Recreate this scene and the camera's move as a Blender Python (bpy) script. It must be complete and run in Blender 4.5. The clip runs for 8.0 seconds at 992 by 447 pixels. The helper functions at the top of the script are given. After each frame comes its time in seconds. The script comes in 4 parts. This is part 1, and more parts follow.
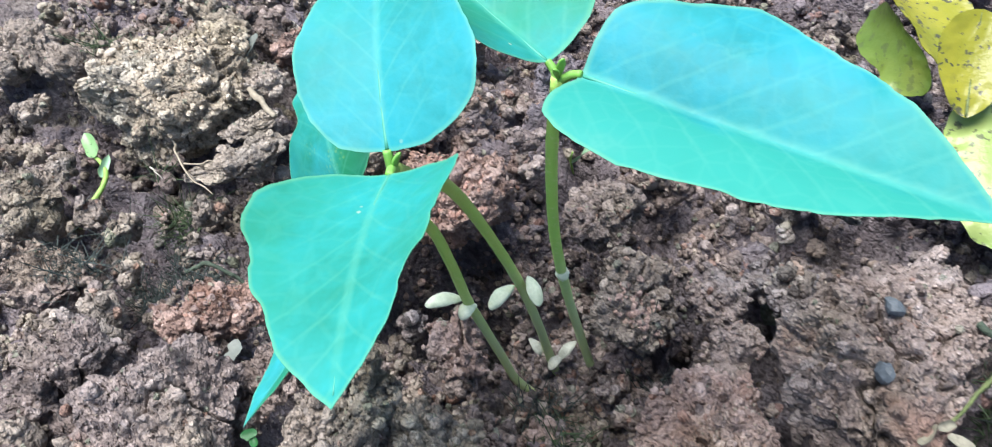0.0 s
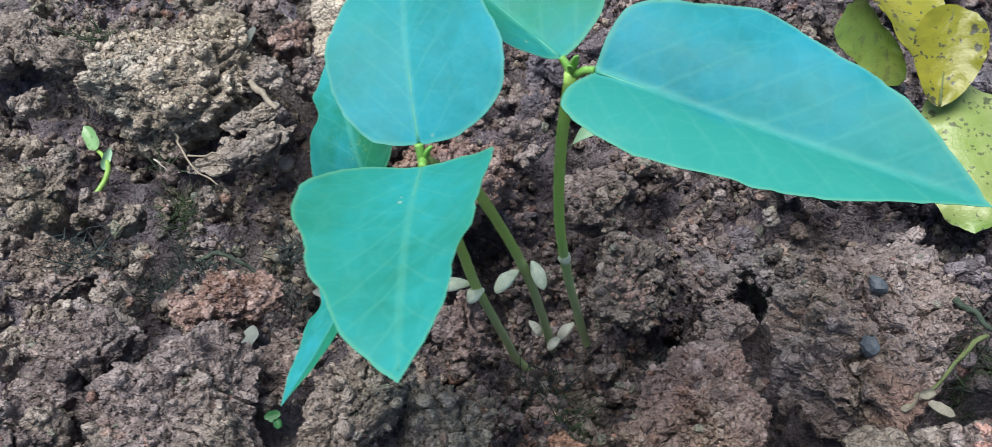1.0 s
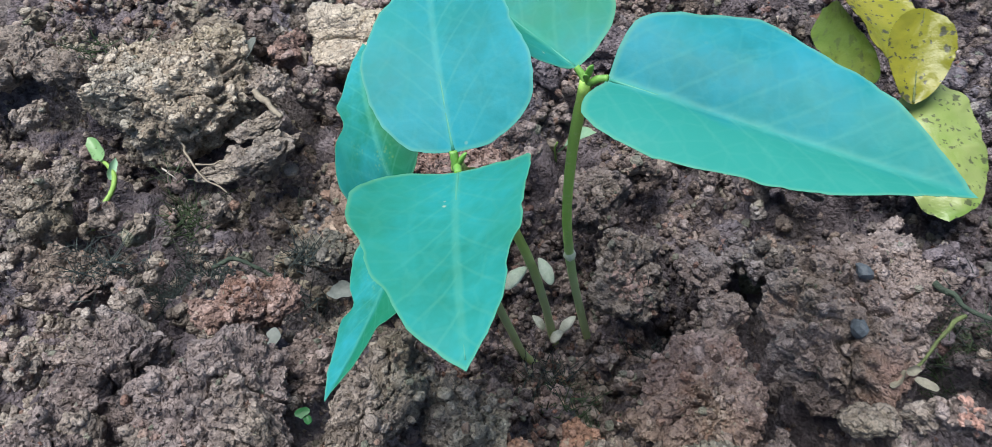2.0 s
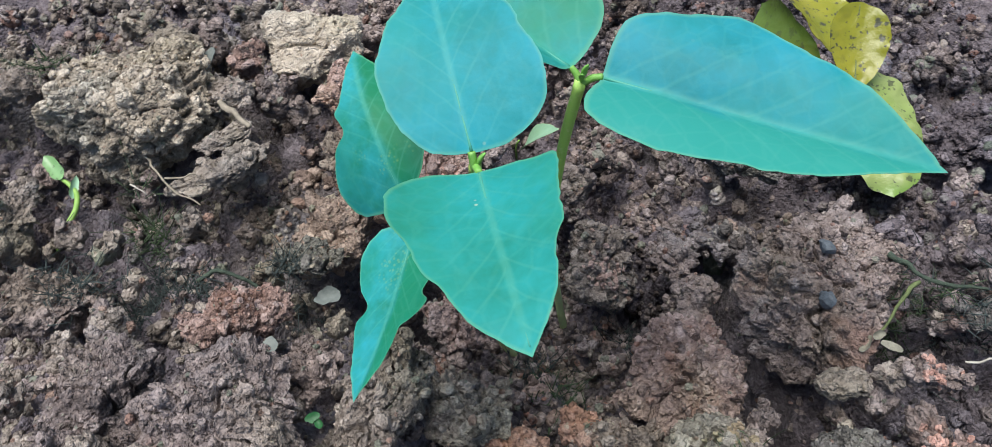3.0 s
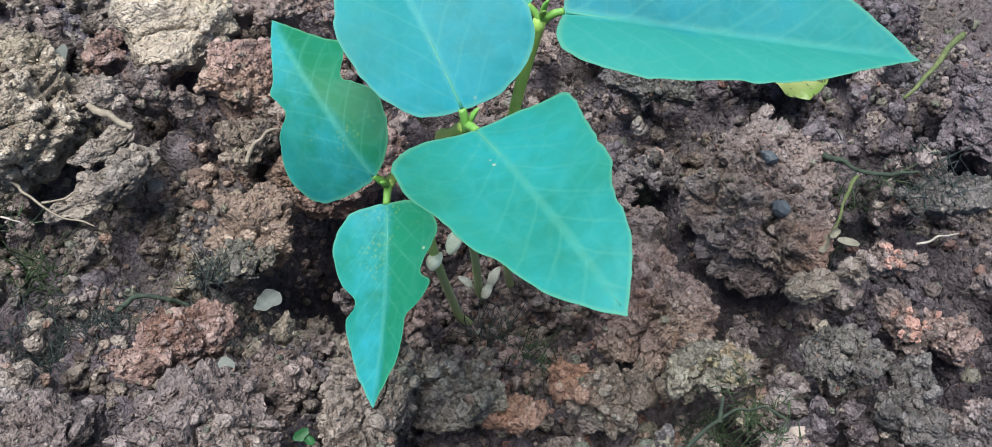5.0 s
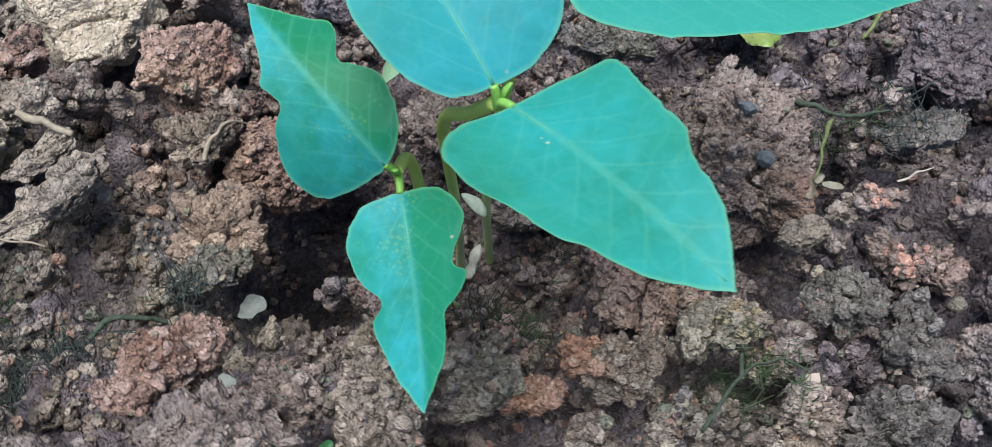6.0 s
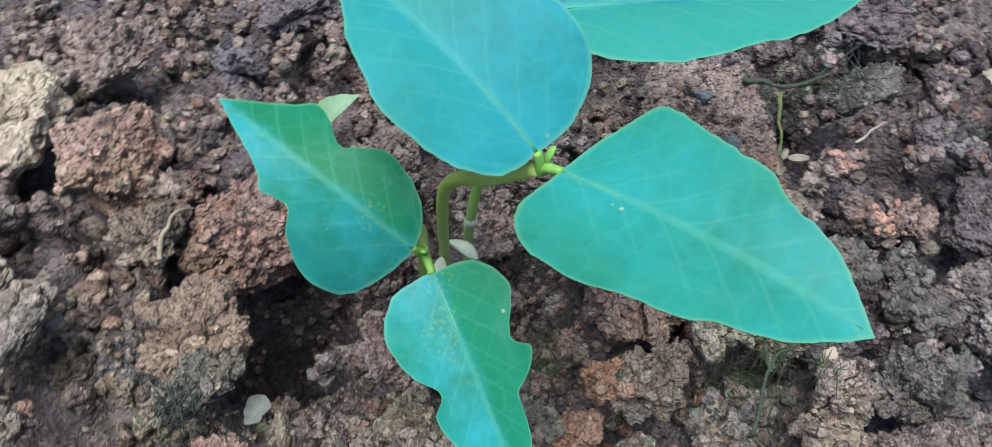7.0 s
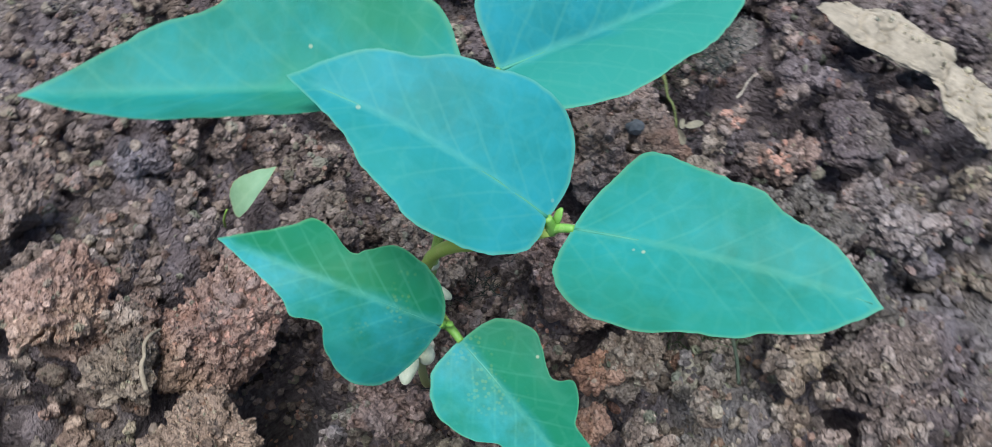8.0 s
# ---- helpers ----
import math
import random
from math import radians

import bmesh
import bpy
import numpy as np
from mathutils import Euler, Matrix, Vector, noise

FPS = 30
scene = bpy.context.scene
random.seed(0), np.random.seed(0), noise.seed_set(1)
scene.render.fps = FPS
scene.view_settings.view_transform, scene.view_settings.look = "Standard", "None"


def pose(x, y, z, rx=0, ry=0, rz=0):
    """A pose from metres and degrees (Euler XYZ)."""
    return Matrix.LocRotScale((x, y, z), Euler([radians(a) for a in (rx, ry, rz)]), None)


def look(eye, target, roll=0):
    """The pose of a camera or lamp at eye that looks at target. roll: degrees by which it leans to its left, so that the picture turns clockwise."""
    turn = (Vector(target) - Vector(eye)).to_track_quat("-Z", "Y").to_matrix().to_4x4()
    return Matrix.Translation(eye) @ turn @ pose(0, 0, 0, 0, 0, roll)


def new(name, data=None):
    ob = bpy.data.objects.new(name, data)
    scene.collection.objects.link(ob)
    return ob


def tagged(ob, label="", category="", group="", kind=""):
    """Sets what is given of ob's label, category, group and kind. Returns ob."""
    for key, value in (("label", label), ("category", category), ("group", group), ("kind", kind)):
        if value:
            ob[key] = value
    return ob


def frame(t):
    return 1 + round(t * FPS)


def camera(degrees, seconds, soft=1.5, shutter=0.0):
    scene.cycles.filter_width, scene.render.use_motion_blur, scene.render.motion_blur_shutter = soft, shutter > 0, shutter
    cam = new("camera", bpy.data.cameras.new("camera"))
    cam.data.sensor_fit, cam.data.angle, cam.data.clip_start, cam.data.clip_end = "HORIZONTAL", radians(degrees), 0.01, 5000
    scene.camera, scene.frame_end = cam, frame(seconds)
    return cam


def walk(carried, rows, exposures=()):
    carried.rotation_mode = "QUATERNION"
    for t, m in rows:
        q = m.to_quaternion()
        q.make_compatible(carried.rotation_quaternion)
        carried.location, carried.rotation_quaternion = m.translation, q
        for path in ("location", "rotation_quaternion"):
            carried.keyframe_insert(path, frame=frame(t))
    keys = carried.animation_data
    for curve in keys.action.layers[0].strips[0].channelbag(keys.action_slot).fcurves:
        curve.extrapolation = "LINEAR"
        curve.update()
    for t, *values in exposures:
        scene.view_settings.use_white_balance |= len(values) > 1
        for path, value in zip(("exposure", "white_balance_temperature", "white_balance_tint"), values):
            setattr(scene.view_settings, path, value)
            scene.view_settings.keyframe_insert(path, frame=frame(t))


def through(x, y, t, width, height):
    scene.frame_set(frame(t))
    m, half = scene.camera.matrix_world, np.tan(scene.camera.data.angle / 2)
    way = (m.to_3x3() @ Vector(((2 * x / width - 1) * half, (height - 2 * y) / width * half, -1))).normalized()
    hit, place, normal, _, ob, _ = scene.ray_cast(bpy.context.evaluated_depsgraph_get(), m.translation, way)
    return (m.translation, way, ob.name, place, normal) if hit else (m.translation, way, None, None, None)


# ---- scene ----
cam = camera(61.5, 8.0, soft=0.5, shutter=0.45)
PATH = [
    (0, (0.02563, 0.02656, 0.20294), (-0.00808, 0.14000, 0.04171), -20.89),
    (0.5, (0.02643, 0.02224, 0.20636), (-0.00129, 0.13300, 0.04215), -19.03),
    (1, (0.01749, 0.02205, 0.21211), (-0.00840, 0.13258, 0.04745), -18.82),
    (2.3, (0.00197, 0.01544, 0.22489), (-0.00820, 0.12366, 0.05701), -14.44),
    (2.5, (-0.00308, 0.01447, 0.22634), (-0.00783, 0.12144, 0.05742), -12.63),
    (3, (-0.01200, 0.01613, 0.23044), (-0.00779, 0.12268, 0.06124), -10.42),
    (3.5, (-0.01881, 0.01885, 0.22490), (-0.00422, 0.12282, 0.05468), -8.60),
    (4, (-0.02604, 0.01957, 0.22347), (-0.00223, 0.11911, 0.05165), -5.32),
    (4.2, (-0.03031, 0.02179, 0.22351), (-0.00115, 0.11839, 0.05083), -3.88),
    (5.3, (-0.04331, 0.03538, 0.21840), (0.00016, 0.11811, 0.04158), 0.19),
    (5.5, (-0.04765, 0.03792, 0.21707), (0.00025, 0.11685, 0.03965), 1.97),
    (6, (-0.05558, 0.04857, 0.21349), (0.00140, 0.11726, 0.03451), 6.87),
    (6.5, (-0.06596, 0.06523, 0.21150), (-0.00083, 0.12553, 0.03227), 9.03),
    (7, (-0.06529, 0.07852, 0.21048), (0.01126, 0.12425, 0.03145), 13.07),
    (7.5, (-0.06712, 0.08901, 0.21470), (0.01680, 0.12325, 0.03641), 14.13),
    (8, (-0.07294, 0.10710, 0.22391), (0.01790, 0.11826, 0.04608), 19.08),
]
walk(cam, [(t, look(eye, target, roll)) for t, eye, target, roll in PATH],
     [(0.0, 1.17), (0.5, 1.10), (0.7, 0.86), (1.0, 0.50), (2.5, 0.47), (4.2, 0.47), (5.5, 0.57), (6.0, 0.52), (7.0, 0.50), (8.0, 0.36)])

# ---- light: open shade under a bright sky ----
world = bpy.data.worlds.new("sky")
scene.world = world
world.use_nodes = True
wn = world.node_tree.nodes
sky = wn.new("ShaderNodeTexSky")
sky.sky_type = "NISHITA"
sky.sun_disc = False
sky.sun_elevation, sky.sun_rotation = radians(80), radians(324)
sky.air_density, sky.dust_density, sky.ozone_density = 1.0, 1.0, 2.0
wn["Background"].inputs["Strength"].default_value = 0.109
world.node_tree.links.new(sky.outputs[0], wn["Background"].inputs[0])
sun = new("sun", bpy.data.lights.new("sun", "SUN"))
sun.data.energy, sun.data.angle, sun.data.color = 5.0, radians(44), (1.0, 0.98, 0.95)
sun.matrix_world = look((-0.16, 0.22, 1.6), (0, 0, 0))


# ---- materials ----
class Nodes:
    """A short way to wire a node material."""

    def __init__(self, name):
        self.mat = bpy.data.materials.new(name)
        self.mat.use_nodes = True
        self.tree = self.mat.node_tree
        self.bsdf = self.tree.nodes["Principled BSDF"]
        self.out = self.tree.nodes["Material Output"]

    def put(self, value, socket):
        if isinstance(value, bpy.types.NodeSocket):
            self.tree.links.new(value, socket)
        elif value is not None:
            if socket.type == "RGBA" and len(value) == 3:
                value = (*value, 1)
            socket.default_value = value

    def node(self, kind, out=0, props=None, **inputs):
        n = self.tree.nodes.new("ShaderNode" + kind)
        props = props or {}
        if "operation" in props:
            n.operation = props["operation"]
        if "use_clamp" in props:
            n.use_clamp = props["use_clamp"]
        if "interpolation_type" in props:
            n.interpolation_type = props["interpolation_type"]
        if "feature" in props:
            n.feature = props["feature"]
        if "uv_map" in props:
            n.uv_map = props["uv_map"]
        for key, value in inputs.items():
            key = key.replace("_", " ")
            socket = n.inputs[int(key[1:])] if key[0] == "i" and key[1:].isdigit() else n.inputs[key]
            self.put(value, socket)
        return n.outputs[out]

    def math(self, op, a, b=None, c=None, clamp=False):
        return self.node("Math", props={"operation": op, "use_clamp": clamp}, i0=a, **({} if b is None else {"i1": b}), **({} if c is None else {"i2": c}))

    def ramp(self, value, stops):
        n = self.tree.nodes.new("ShaderNodeValToRGB")
        e = n.color_ramp.elements
        while len(e) < len(stops):
            e.new(0.5)
        for k, (at, col) in enumerate(stops):
            e[k].position = at
            e[k].color = (*col, 1) if len(col) == 3 else col
        self.tree.links.new(value, n.inputs[0])
        return n.outputs[0]

    def step(self, value, lo, hi, a=0.0, b=1.0):
        return self.node("MapRange", props={"interpolation_type": "SMOOTHSTEP"}, Value=value, From_Min=lo, From_Max=hi, To_Min=a, To_Max=b)

    def noise(self, scale, coord, detail=4.0, rough=0.6, distortion=0.0, out=0):
        return self.node("TexNoise", out, Vector=coord, Scale=scale, Detail=detail, Roughness=rough, Distortion=distortion)

    def cells(self, scale, coord, feature="F1", out=0, randomness=1.0):
        return self.node("TexVoronoi", out, props={"feature": feature}, Vector=coord, Scale=scale, Randomness=randomness)

    def mix(self, fac, a, b, blend="MIX"):
        n = self.tree.nodes.new("ShaderNodeMix")
        n.data_type, n.blend_type = "RGBA", blend
        for value, k in ((fac, 0), (a, 6), (b, 7)):
            self.put(value, n.inputs[k])
        return n.outputs[2]

    def bump(self, height, strength, distance, normal=None):
        return self.node("Bump", Height=height, Strength=strength, Distance=distance, Normal=normal)

    def finish(self, color, rough, normal=None, specular=0.3, **more):
        self.put(color, self.bsdf.inputs["Base Color"])
        self.put(rough, self.bsdf.inputs["Roughness"])
        self.put(specular, self.bsdf.inputs["Specular IOR Level"])
        if normal is not None:
            self.put(normal, self.bsdf.inputs["Normal"])
        for key, value in more.items():
            self.put(value, self.bsdf.inputs[key.replace("_", " ")])
        return self.mat


def soil_material(name, dark, mid, light, islands=False, red=0.0):
    """Crumbly earth: tones in drifts, single crumbs lighter or darker, sand grains, fine relief."""
    n = Nodes(name)
    dark, mid, light = (tuple(c * k * much for c, k in zip(tone, (0.95, 0.97, 1.05))) for tone, much in ((dark, 0.8), (mid, 1.25), (light, 1.35)))
    co = n.node("NewGeometry", 0)
    drift = n.noise(28, co, 5, 0.65)
    grain = n.noise(420, co, 6, 0.7)
    crumb = n.node("SeparateColor", Color=n.cells(330, co, out=1))
    pebble = n.node("SeparateColor", Color=n.cells(900, co, out=1))
    tone = n.math("ADD", n.math("MULTIPLY", drift, 0.55), n.math("MULTIPLY", grain, 0.45))
    tone = n.math("ADD", tone, n.math("MULTIPLY", n.math("SUBTRACT", crumb, 0.5), 0.10))
    tone = n.math("ADD", tone, n.math("MULTIPLY", n.math("SUBTRACT", pebble, 0.5), 0.06))
    if islands:
        own = n.node("NewGeometry", 8)
        tone = n.math("ADD", tone, n.math("MULTIPLY", n.math("SUBTRACT", own, 0.5), 0.30))
    else:
        own = n.node("ObjectInfo", 5)
        tone = n.math("ADD", tone, n.math("MULTIPLY", n.math("SUBTRACT", own, 0.5), 0.08))
    color = n.ramp(tone, [(0.28, dark), (0.5, mid), (0.74, light)])
    rust = n.step(n.noise(45, co, 3, 0.6, out=0), 0.56 - red, 0.72 - red)
    color = n.mix(n.math("MULTIPLY", rust, 0.45), color, (0.36, 0.20, 0.145))
    if islands:
        odd = n.math("FRACT", n.math("MULTIPLY", own, 37.7))
        color = n.mix(n.step(odd, 0.95, 0.97, 0, 0.4), color, (0.40, 0.20, 0.14))
        color = n.mix(n.step(odd, 0.08, 0.05, 0, 0.45), color, (0.055, 0.056, 0.060))
        color = n.mix(n.step(n.math("FRACT", n.math("MULTIPLY", own, 91.3)), 0.95, 0.97, 0, 0.55), color, (0.50, 0.44, 0.36))
    if islands:
        color = n.mix(n.step(n.math("FRACT", n.math("MULTIPLY", own, 53.9)), 0.94, 0.96, 0, 0.6), color, (0.24, 0.275, 0.21))
    color = n.mix(n.step(n.noise(17, co, 3, 0.55), 0.50, 0.66, 0, 0.8), color, (1.0, 1.03, 0.88), "MULTIPLY")
    color = n.mix(n.step(n.noise(23, co, 3, 0.55, 0.3), 0.52, 0.68, 0, 0.8), color, (0.88, 0.97, 1.05), "MULTIPLY")
    sand = n.step(n.cells(1500, co), 0.16, 0.10)
    chosen = n.step(n.node("SeparateColor", 1, Color=n.cells(1500, co, out=1)), 0.955, 0.97)
    color = n.mix(n.math("MULTIPLY", sand, chosen), color, (0.50, 0.44, 0.38))
    soot = n.step(n.noise(75, co, 4, 0.7), 0.59, 0.70)
    color = n.mix(n.math("MULTIPLY", soot, 0.70), color, (0.040, 0.040, 0.045))
    height = n.math("ADD", n.math("MULTIPLY", grain, 0.7), n.math("MULTIPLY", n.noise(800, co, 4, 0.7, 0.4), 0.7))
    height = n.math("ADD", height, n.math("MULTIPLY", n.noise(1700, co, 3, 0.7), 0.5))
    bent = n.node("VectorMath", props={"operation": "ADD"}, i0=co, i1=n.node("VectorMath", props={"operation": "SCALE"}, i0=n.noise(700, co, 3, 0.7, out=1), Scale=0.0012))
    for scale, much in ((520, 1.3), (1050, 0.8), (1900, 0.4)):
        knob = n.math("SQRT", n.math("MAXIMUM", n.math("SUBTRACT", 1.0, n.math("MULTIPLY", n.math("POWER", n.cells(scale, bent), 2.0), 1.9)), 0.0))
        height = n.math("ADD", height, n.math("MULTIPLY", knob, much))
    normal = n.bump(height, 1.0, 0.0011)
    return n.finish(color, 0.93, normal, 0.18)


TONE = {
    "brown": ((0.058, 0.046, 0.041), (0.205, 0.165, 0.144), (0.370, 0.308, 0.270), -0.02),
    "clay": ((0.074, 0.056, 0.046), (0.215, 0.168, 0.140), (0.400, 0.325, 0.275), 0.0),
    "tan": ((0.100, 0.082, 0.064), (0.256, 0.212, 0.168), (0.430, 0.368, 0.298), -0.2),
    "red": ((0.105, 0.070, 0.057), (0.285, 0.206, 0.170), (0.480, 0.365, 0.305), 0.03),
    "brick": ((0.140, 0.085, 0.062), (0.312, 0.211, 0.166), (0.500, 0.365, 0.295), 0.05),
    "grey": ((0.046, 0.038, 0.039), (0.142, 0.118, 0.118), (0.268, 0.230, 0.227), -0.15),
    "stone": ((0.068, 0.062, 0.053), (0.142, 0.130, 0.114), (0.250, 0.231, 0.203), -0.25),
    "pale": ((0.190, 0.156, 0.112), (0.415, 0.347, 0.252), (0.610, 0.528, 0.402), -0.4),
    "rust": ((0.170, 0.092, 0.068), (0.410, 0.228, 0.168), (0.590, 0.375, 0.290), 0.1),
}
SOIL = {key: soil_material("soil_" + key, a, b, c, False, red) for key, (a, b, c, red) in TONE.items()}
GRAINS = {key: soil_material("soil_" + key + "_grains", *(tuple(v * 1.02 for v in tone) for tone in (a, b, c)), True, red - 0.05) for key, (a, b, c, red) in TONE.items()}


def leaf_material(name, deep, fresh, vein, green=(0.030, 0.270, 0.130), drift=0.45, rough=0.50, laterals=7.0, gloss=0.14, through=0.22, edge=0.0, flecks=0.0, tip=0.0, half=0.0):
    """A living leaf: paler veins read from the leaf's own map, mottled blade, waxy gloss; half paints one side as
    lacking sky sheen.
    """
    n = Nodes(name)
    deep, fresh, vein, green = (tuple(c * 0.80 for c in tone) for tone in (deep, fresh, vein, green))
    uv = n.node("UVMap", props={"uv_map": "blade"})
    u, v = n.node("SeparateXYZ", 0, Vector=uv), n.node("SeparateXYZ", 1, Vector=uv)
    side = n.math("ABSOLUTE", v)
    co = n.node("TexCoord", 3)
    wob = n.math("MULTIPLY", n.math("SUBTRACT", n.noise(90, co, 2), 0.5), 0.05)
    rib = n.step(n.math("ADD", side, n.math("MULTIPLY", wob, 0.06)), 0.022, 0.004)
    rib = n.math("MULTIPLY", rib, n.step(u, 1.0, 0.75, 0.35, 1.0))
    run = n.math("ADD", n.math("SUBTRACT", u, n.math("MULTIPLY", n.math("POWER", side, 0.85), 0.95)), wob)
    run = n.math("ADD", run, n.math("MULTIPLY", n.math("GREATER_THAN", v, 0.0), 0.06))
    saw = n.math("ABSOLUTE", n.math("SUBTRACT", n.math("FRACT", n.math("MULTIPLY", run, laterals)), 0.5))
    lat = n.math("MULTIPLY", n.step(saw, 0.095, 0.010), n.step(side, 0.30, 0.05))
    mottle = n.noise(55, co, 5, 0.6)
    blot = n.noise(420, co, 3, 0.6)
    tone = n.math("ADD", n.math("MULTIPLY", mottle, 0.8), n.math("MULTIPLY", blot, 0.2))
    color = n.ramp(tone, [(0.36, tuple(c * 0.88 for c in deep)), (0.5, tuple((c + d) / 2 for c, d in zip(deep, fresh))), (0.64, tuple(c * 1.07 for c in fresh))])
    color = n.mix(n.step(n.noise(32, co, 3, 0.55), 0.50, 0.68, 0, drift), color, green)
    if edge:
        rim = n.step(n.math("ADD", side, n.math("MULTIPLY", n.math("SUBTRACT", n.noise(60, co, 3), 0.5), 0.55)), 0.08, 0.22, 0, edge)
        color = n.mix(rim, color, green)
    # half: missing sky sheen on the side tilted away, put into the colour
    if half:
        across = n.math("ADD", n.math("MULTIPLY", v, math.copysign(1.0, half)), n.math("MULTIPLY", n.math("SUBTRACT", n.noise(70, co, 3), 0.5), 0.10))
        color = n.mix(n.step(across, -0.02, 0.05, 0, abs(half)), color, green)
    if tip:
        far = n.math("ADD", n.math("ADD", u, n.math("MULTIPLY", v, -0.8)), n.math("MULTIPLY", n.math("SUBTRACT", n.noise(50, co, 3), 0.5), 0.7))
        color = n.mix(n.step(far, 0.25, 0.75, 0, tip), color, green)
    if flecks:
        dot = n.math("MULTIPLY", n.step(n.cells(1150, co), 0.50, 0.20), n.step(n.noise(150, co, 3), 0.50, 0.58))
        dot = n.math("MULTIPLY", n.math("MULTIPLY", dot, n.step(u, 0.50, 0.25)), n.step(side, 0.22, 0.10))
        color = n.mix(n.math("MULTIPLY", dot, flecks), color, (0.30, 0.44, 0.07))
    color = n.mix(n.math("MULTIPLY", n.step(n.noise(190, co, 4, 0.7), 0.58, 0.74), 0.10), color, vein)
    color = n.mix(n.math("MULTIPLY", lat, 0.12), color, vein)
    color = n.mix(n.math("MULTIPLY", rib, 0.22), color, vein)
    net = n.step(n.cells(230, co, "DISTANCE_TO_EDGE"), 0.10, 0.02)
    color = n.mix(n.math("MULTIPLY", net, 0.055), color, vein)
    scar = n.math("MULTIPLY", n.step(n.cells(260, co), 0.13, 0.06), n.step(n.node("SeparateColor", 0, Color=n.cells(260, co, out=1)), 0.93, 0.97))
    color = n.mix(n.math("MULTIPLY", scar, 0.6), color, (0.42, 0.48, 0.34))
    rim = n.step(n.node("SeparateXYZ", 0, Vector=n.node("UVMap", props={"uv_map": "rim"})), 0.955, 0.995)
    color = n.mix(n.math("MULTIPLY", rim, 0.36), color, tuple(c * k for c, k in zip(vein, (1.4, 1.0, 0.7))))
    high = n.math("MULTIPLY", blot, 0.4)
    high = n.math("ADD", high, n.math("MULTIPLY", n.noise(300, co, 4, 0.6), 0.5))
    normal = n.bump(high, 0.25, 0.0006, n.bump(n.noise(70, co, 2, 0.4), 0.3, 0.003))
    n.finish(color, n.math("ADD", n.math("MULTIPLY", blot, 0.16), rough - 0.08), normal, gloss)
    glow = n.node("BsdfTranslucent", Color=color, Normal=normal)
    both = n.node("MixShader", i0=through, i1=n.bsdf.outputs[0], i2=glow)
    n.tree.links.new(both, n.out.inputs[0])
    return n.mat


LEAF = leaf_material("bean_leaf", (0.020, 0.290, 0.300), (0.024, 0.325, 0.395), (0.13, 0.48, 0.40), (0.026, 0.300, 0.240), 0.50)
# half: greener side against bluer one, sky sheen painted on the folded blade
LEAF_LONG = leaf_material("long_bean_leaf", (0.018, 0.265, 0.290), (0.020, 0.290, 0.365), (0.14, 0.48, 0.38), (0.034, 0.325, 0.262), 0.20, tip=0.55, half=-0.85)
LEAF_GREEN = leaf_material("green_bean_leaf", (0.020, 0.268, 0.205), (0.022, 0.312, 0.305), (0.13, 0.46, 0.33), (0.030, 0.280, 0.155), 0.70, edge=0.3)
# one half of each darkened in colour for sky sheen it doesn't catch
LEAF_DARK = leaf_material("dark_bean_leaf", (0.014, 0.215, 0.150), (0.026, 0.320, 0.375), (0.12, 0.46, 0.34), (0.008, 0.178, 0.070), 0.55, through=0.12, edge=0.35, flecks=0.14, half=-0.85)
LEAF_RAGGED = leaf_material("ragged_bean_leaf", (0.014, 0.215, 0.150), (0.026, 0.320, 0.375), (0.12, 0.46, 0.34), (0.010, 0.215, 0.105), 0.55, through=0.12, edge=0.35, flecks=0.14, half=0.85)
SPROUT = leaf_material("sprout_leaf", (0.26, 0.50, 0.30), (0.36, 0.60, 0.40), (0.44, 0.62, 0.40), (0.26, 0.48, 0.22), 0.4, 0.5, 5.0, 0.35)


def stalk_material(name, low, high, pale, z0, z1):
    n = Nodes(name)
    co = n.node("TexCoord", 3)
    z = n.node("SeparateXYZ", 2, Vector=co)
    g = n.step(n.math("ADD", z, n.math("MULTIPLY", n.noise(160, co, 3), 0.012)), z0, z1)
    color = n.mix(g, low, high)
    color = n.mix(n.step(n.noise(700, co, 3, 0.6), 0.55, 0.72, 0, 0.4), color, pale)
    normal = n.bump(n.noise(900, co, 3, 0.6), 0.35, 0.0004)
    return n.finish(color, 0.5, normal, 0.4, Subsurface_Weight=0.15, Subsurface_Scale=0.002, Subsurface_Radius=(0.6, 1.0, 0.3))


STALK = stalk_material("green_stalk", (0.42, 0.52, 0.24), (0.28, 0.49, 0.10), (0.50, 0.54, 0.28), 0.02, 0.06)
STALK_RUSTY = stalk_material("rusty_stalk", (0.44, 0.52, 0.24), (0.31, 0.45, 0.10), (0.46, 0.46, 0.22), 0.02, 0.06)
BUD = stalk_material("bud_green", (0.14, 0.30, 0.05), (0.13, 0.31, 0.06), (0.26, 0.42, 0.14), 0.05, 0.12)


def plain(name, a, b, scale, rough=0.7, spec=0.3, bump=0.4):
    n = Nodes(name)
    co = n.node("TexCoord", 3)
    tone = n.math("ADD", n.math("MULTIPLY", n.noise(scale, co, 5, 0.65), 0.7), n.math("MULTIPLY", n.noise(scale * 6, co, 3, 0.6), 0.3))
    return n.finish(n.ramp(tone, [(0.32, a), (0.68, b)]), rough, n.bump(tone, bump, 0.0012), spec)


